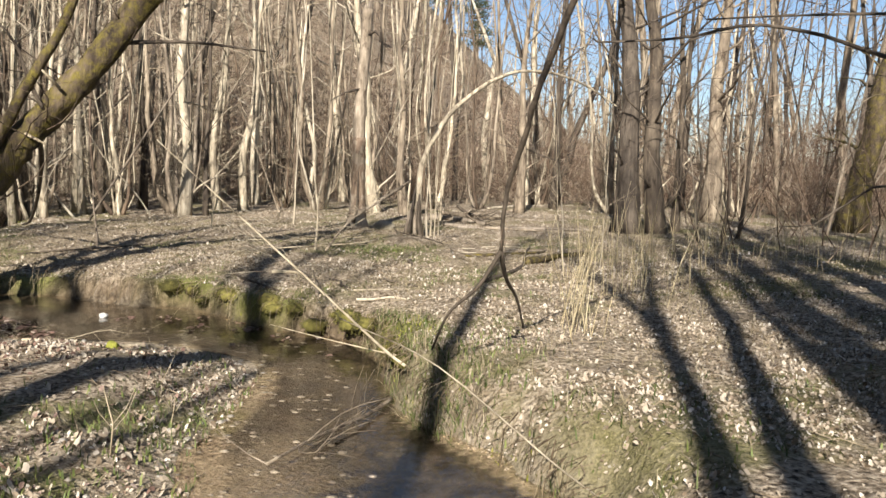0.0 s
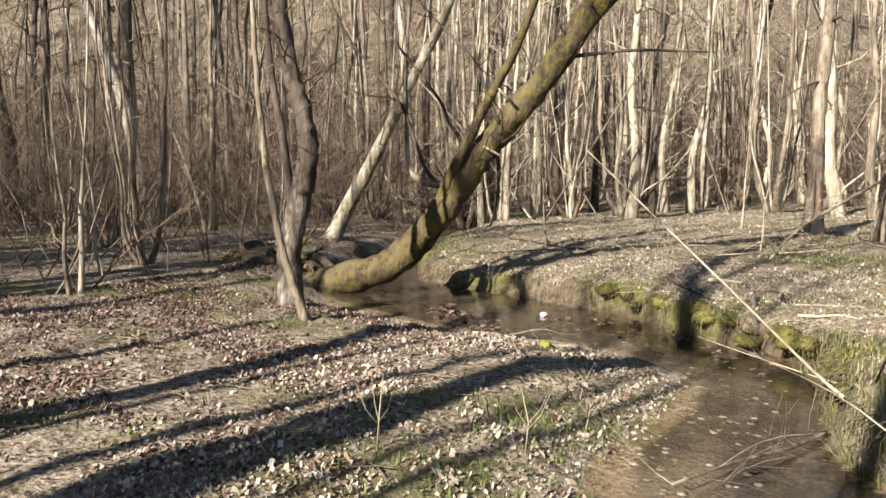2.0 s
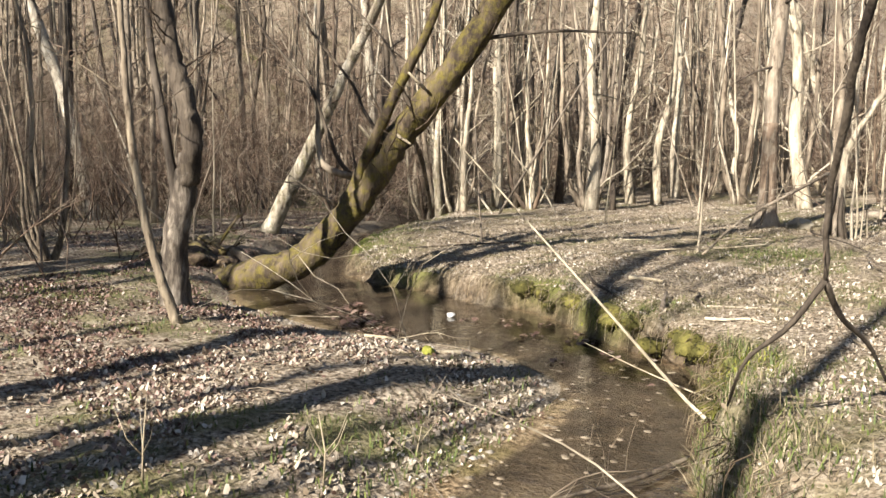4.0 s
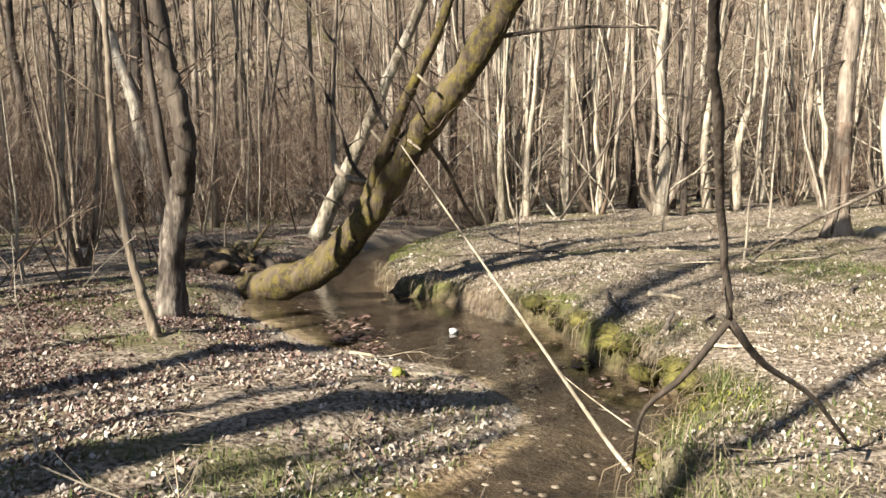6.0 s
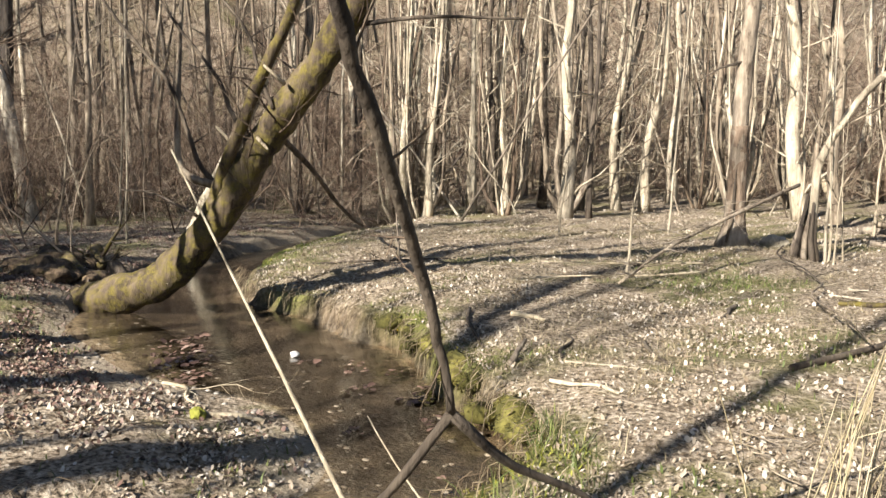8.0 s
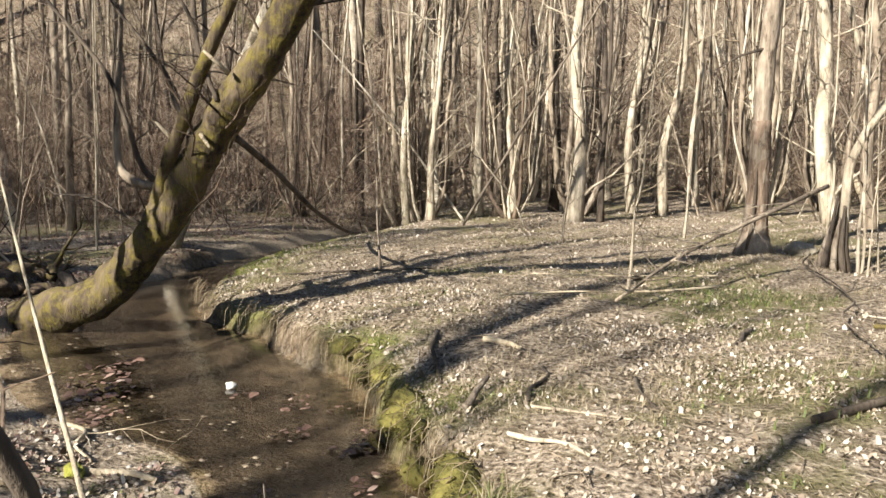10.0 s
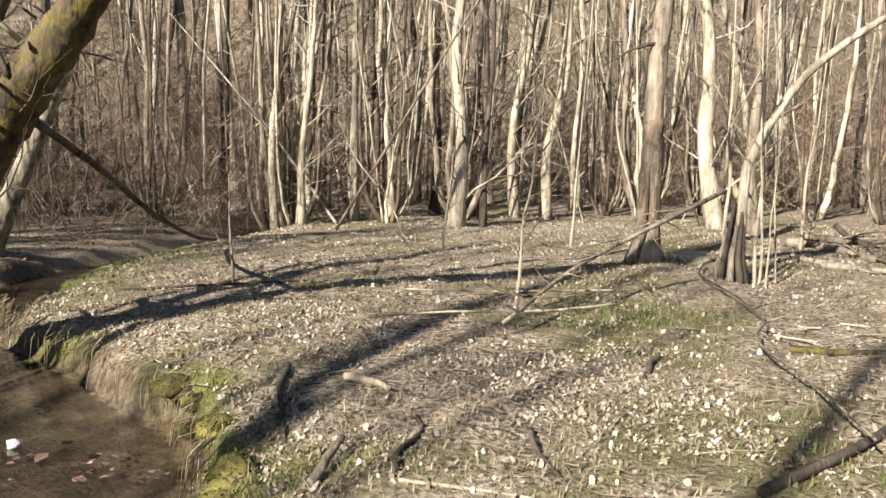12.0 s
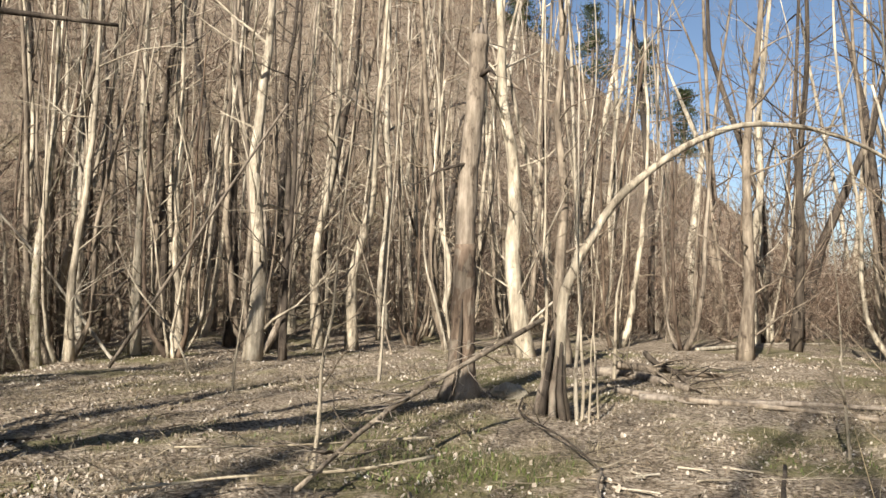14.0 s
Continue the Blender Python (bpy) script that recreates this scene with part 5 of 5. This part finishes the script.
def stick(x1, y1, x2, y2, r, mat, label, seed, z1=0.0, z2=0.0, twigs=0, name="fallen_branch", sag=0.04, rise=0.0):
    """A branch lying on the ground from one place to another, z1 and z2 above it."""
    rng = random.Random(seed)
    za, zb = ground_z(x1, y1) + r * 0.7 + z1, ground_z(x2, y2) + r * 0.5 + z2
    a, b = Vector((x1, y1, za)), Vector((x2, y2, zb))
    base = a.copy()
    t = thing(name, base, label, "branch")
    side = Vector((-(b - a).y, (b - a).x, 0))
    pts = [a, a.lerp(b, 0.3) + side * rng.gauss(0, sag), a.lerp(b, 0.65) + side * rng.gauss(0, sag) + Vector((0, 0, rise)), b]
    for i in (1, 2):
        pts[i].z = max(pts[i].z, ground_z(pts[i].x, pts[i].y) + r * 0.5)
    g = Geo()
    c = trunk_tube(g, [p - base for p in pts], r, r * 0.55, rng, 8, 16, 0, 0.1, r * 0.1)
    part("stem", g, mat, t)
    if twigs:
        g = Geo()
        for _ in range(twigs):
            i = rng.randrange(3, 16)
            d = (b - a).normalized() + Vector((rng.gauss(0, 0.6), rng.gauss(0, 0.6), rng.uniform(0, 0.5)))
            spray(g, c[i], d, rng.uniform(0.3, 1.1), r * 0.35, rng, 1, 3, 0.12)
        part("twig_spray", g, mat, t)
    return t


BLEACHED = "bleached dead branch lying on the ground"
DARKSTICK = "dark rotting branch lying among the leaves"
stick(-2.68, 6.7, -2.3, 6.99, 0.03, DRY, "short bleached log lying at the water's edge", 1)
stick(-3.86, 7.22, -2.85, 6.88, 0.018, DRY, "bleached driftwood branch on the creek bank", 2, twigs=3)
stick(-0.55, 8.2, 0.05, 8.08, 0.018, BARK_PALE, BLEACHED, 3)
stick(-0.65, 8.62, 0.0, 8.72, 0.012, BARK_PALE, BLEACHED, 4)
stick(-0.4, 9.6, 0.08, 8.95, 0.018, BARK_DARK_AND_SHADED, DARKSTICK, 5)
stick(-0.72, 8.69, -1.1, 9.5, 0.02, BARK_DARK_AND_SHADED, DARKSTICK, 6)
stick(-1.05, 8.45, -1.12, 8.8, 0.03, BARK_GREY, DARKSTICK, 7, z2=0.1)
stick(-1.95, 9.95, -1.5, 9.8, 0.03, DRY, "short pale forked branch on the bank", 8, twigs=1)
stick(-0.25, 11.65, -0.15, 10.9, 0.028, BARK_DARK_AND_SHADED, DARKSTICK, 9)
stick(-2.5, 10.0, -1.6, 8.9, 0.022, BARK_DARK_AND_SHADED, "dark branch half sunk in the edge of the bank", 10)
stick(-0.04, 18.0, 3.0, 16.8, 0.045, BARK_SNAG, "long grey log lying across the flood plain", 11)
stick(0.3, 17.6, 3.3, 17.7, 0.05, BARK_SNAG, "grey pole lying beside a longer log", 12)
stick(1.0, 26.2, 4.3, 31, 0.05, BARK_PALE, "pale fallen trunk on the far flood plain", 13)
stick(-0.5, 20.3, 0.9, 18.6, 0.09, BARK_GREY, "rotten log in a heap of brush", 14, twigs=6)
stick(-0.2, 19.6, 1.4, 20.4, 0.06, BARK_GREY, "rotten log in a heap of brush", 15, twigs=6, z1=0.15)
stick(0.2, 20.6, 0.9, 19.2, 0.05, BARK_DARK_AND_SHADED, "dark branch on a heap of brush", 16, twigs=8, z1=0.3)
stick(0.58, 12.5, 1.9, 12.9, 0.035, BARK_MOSSY, "mossy rotten log sunk in the leaves", 17)
stick(1.5, 11.3, 2.6, 12.6, 0.06, BARK_MOSSY, "thick mossy rotten log on the bank", 18)
stick(-0.62, 15.6, -1.55, 11.6, 0.03, BARK_GREY, "fallen leaning branch with a spread of dry twigs", 19, z1=1.05, z2=0.1, twigs=26, sag=0.03)
stick(-0.9, 12.6, -2.7, 11.0, 0.014, DRY, "dry twiggy branch top lying on the bank", 20, z1=0.2, z2=0.15, twigs=14)
stick(-1.2, 13.4, -2.9, 12.2, 0.012, DRY, "dry twiggy branch top lying on the bank", 21, z1=0.2, z2=0.2, twigs=10)
stick(0.16, 5.4, -0.4, 3.7, 0.016, BARK_GREY, "thin dead branch dipping into the creek", 22, z1=0.05, z2=0.12, twigs=5)
stick(1.5, 3.2, 0.25, 2.35, 0.005, BARK_PALE, "thin bleached stick leaning out over the creek", 23, z1=0.1, z2=1.35, twigs=2, rise=0.1)
stick(0.9, 7.45, 0.62, 7.75, 0.007, DRY, "thin bare stick leaning on the bank", 24, twigs=1)
stick(-7.03, 18.65, -8.8, 18.9, 0.02, BARK_PALE, "pale forked pole leaning among the trees", 25, z2=2.2)
stick(-8.6, 18.6, -5.9, 19.6, 0.035, BARK_GREY, "long thin trunk leaning across the upright trees", 26, z2=4.6)
stick(-2.7, 28.6, -3.6, 28.4, 0.09, DRY, "short bleached dead trunk leaning in the wood", 27, z2=2.0)
stick(0.2, 5.9, -1.2, 6.9, 0.006, DRY, "thin curved twig hanging over the water", 28, z1=0.05, z2=0.35)
stick(-9.2, 9.4, -8.2, 9.1, 0.1, BARK_MOSSY, "mossy root mound at the foot of the leaning tree", 29)
stick(-9.9, 10.3, -8.6, 9.6, 0.12, BARK_MOSSY, "mossy fallen log on the low bank", 30, twigs=5)
stick(-8.5, 9.7, -7.3, 9.3, 0.09, BARK_DARK_AND_SHADED, "dark exposed root over the water", 31, z1=0.1)
stick(-6.4, 11.6, -4.9, 13.2, 0.02, BARK_DARK_AND_SHADED, "dark thin branch lying on the bank", 32)
stick(0.9, 9.2, 1.7, 14.1, 0.03, BARK_DARK_AND_SHADED, "long dark branch lying along the bank", 33)
stick(-1.03, 16.6, 0.3, 13.04, 0.014, BARK_DARK_AND_SHADED, "thin dark branch trailing over the bank", 34, z1=0.06, z2=0.08, twigs=4)
stick(0.3, 13.04, 1.31, 9.94, 0.013, BARK_GREY, "thin grey branch lying along the bank beside the path", 35, z1=0.08, z2=0.12, twigs=3)
for k, (x1, y1, x2, y2) in enumerate(((0.5, 13.5, 0.62, 13.15), (0.72, 13.4, 0.55, 13.2), (0.85, 13.7, 1.1, 13.5), (1.0, 13.3, 1.3, 13.35), (0.4, 12.9, 0.75, 12.8), (1.2, 13.8, 1.5, 13.6), (0.2, 13.3, 0.4, 13.55))):
    stick(x1, y1, x2, y2, 0.011, BARK_PALE, "short splintered piece of bleached wood", 40 + k, z2=0.05, name="wood_chunk", twigs=1)


def shoot(x, y, h, seed):
    """A bare forked shoot standing in the leaves."""
    rng = random.Random(seed)
    t = thing("shoot", (x, y, ground_z(x, y) - 0.02), "thin pale forked shoot standing in the leaves", "plant", "shoots on the low bank")
    g = Geo()
    g.tube([(0, 0, 0), (0.02, 0, h * 0.5), (rng.gauss(0, 0.04), 0.02, h)], [0.007, 0.006, 0.003], 5)
    part("stem", g, DRY, t)
    for k in range(3):
        a = rng.random() * 6.28
        g = Geo()
        b = Vector((0.015, 0, h * rng.uniform(0.3, 0.7)))
        g.tube([b, b + Vector((math.cos(a) * 0.08, math.sin(a) * 0.08, 0.1)), b + Vector((math.cos(a) * 0.14, math.sin(a) * 0.14, 0.12 + h * 0.3))], [0.004, 0.003, 0.0015], 4)
        part("twig", g, DRY, t)


for k, (x, y, h) in enumerate(((-1.33, 3.67, 0.42), (-1.27, 4.47, 0.22), (-1.57, 5.05, 0.2), (-2.01, 3.02, 0.5))):
    shoot(x, y, h, 800 + k)
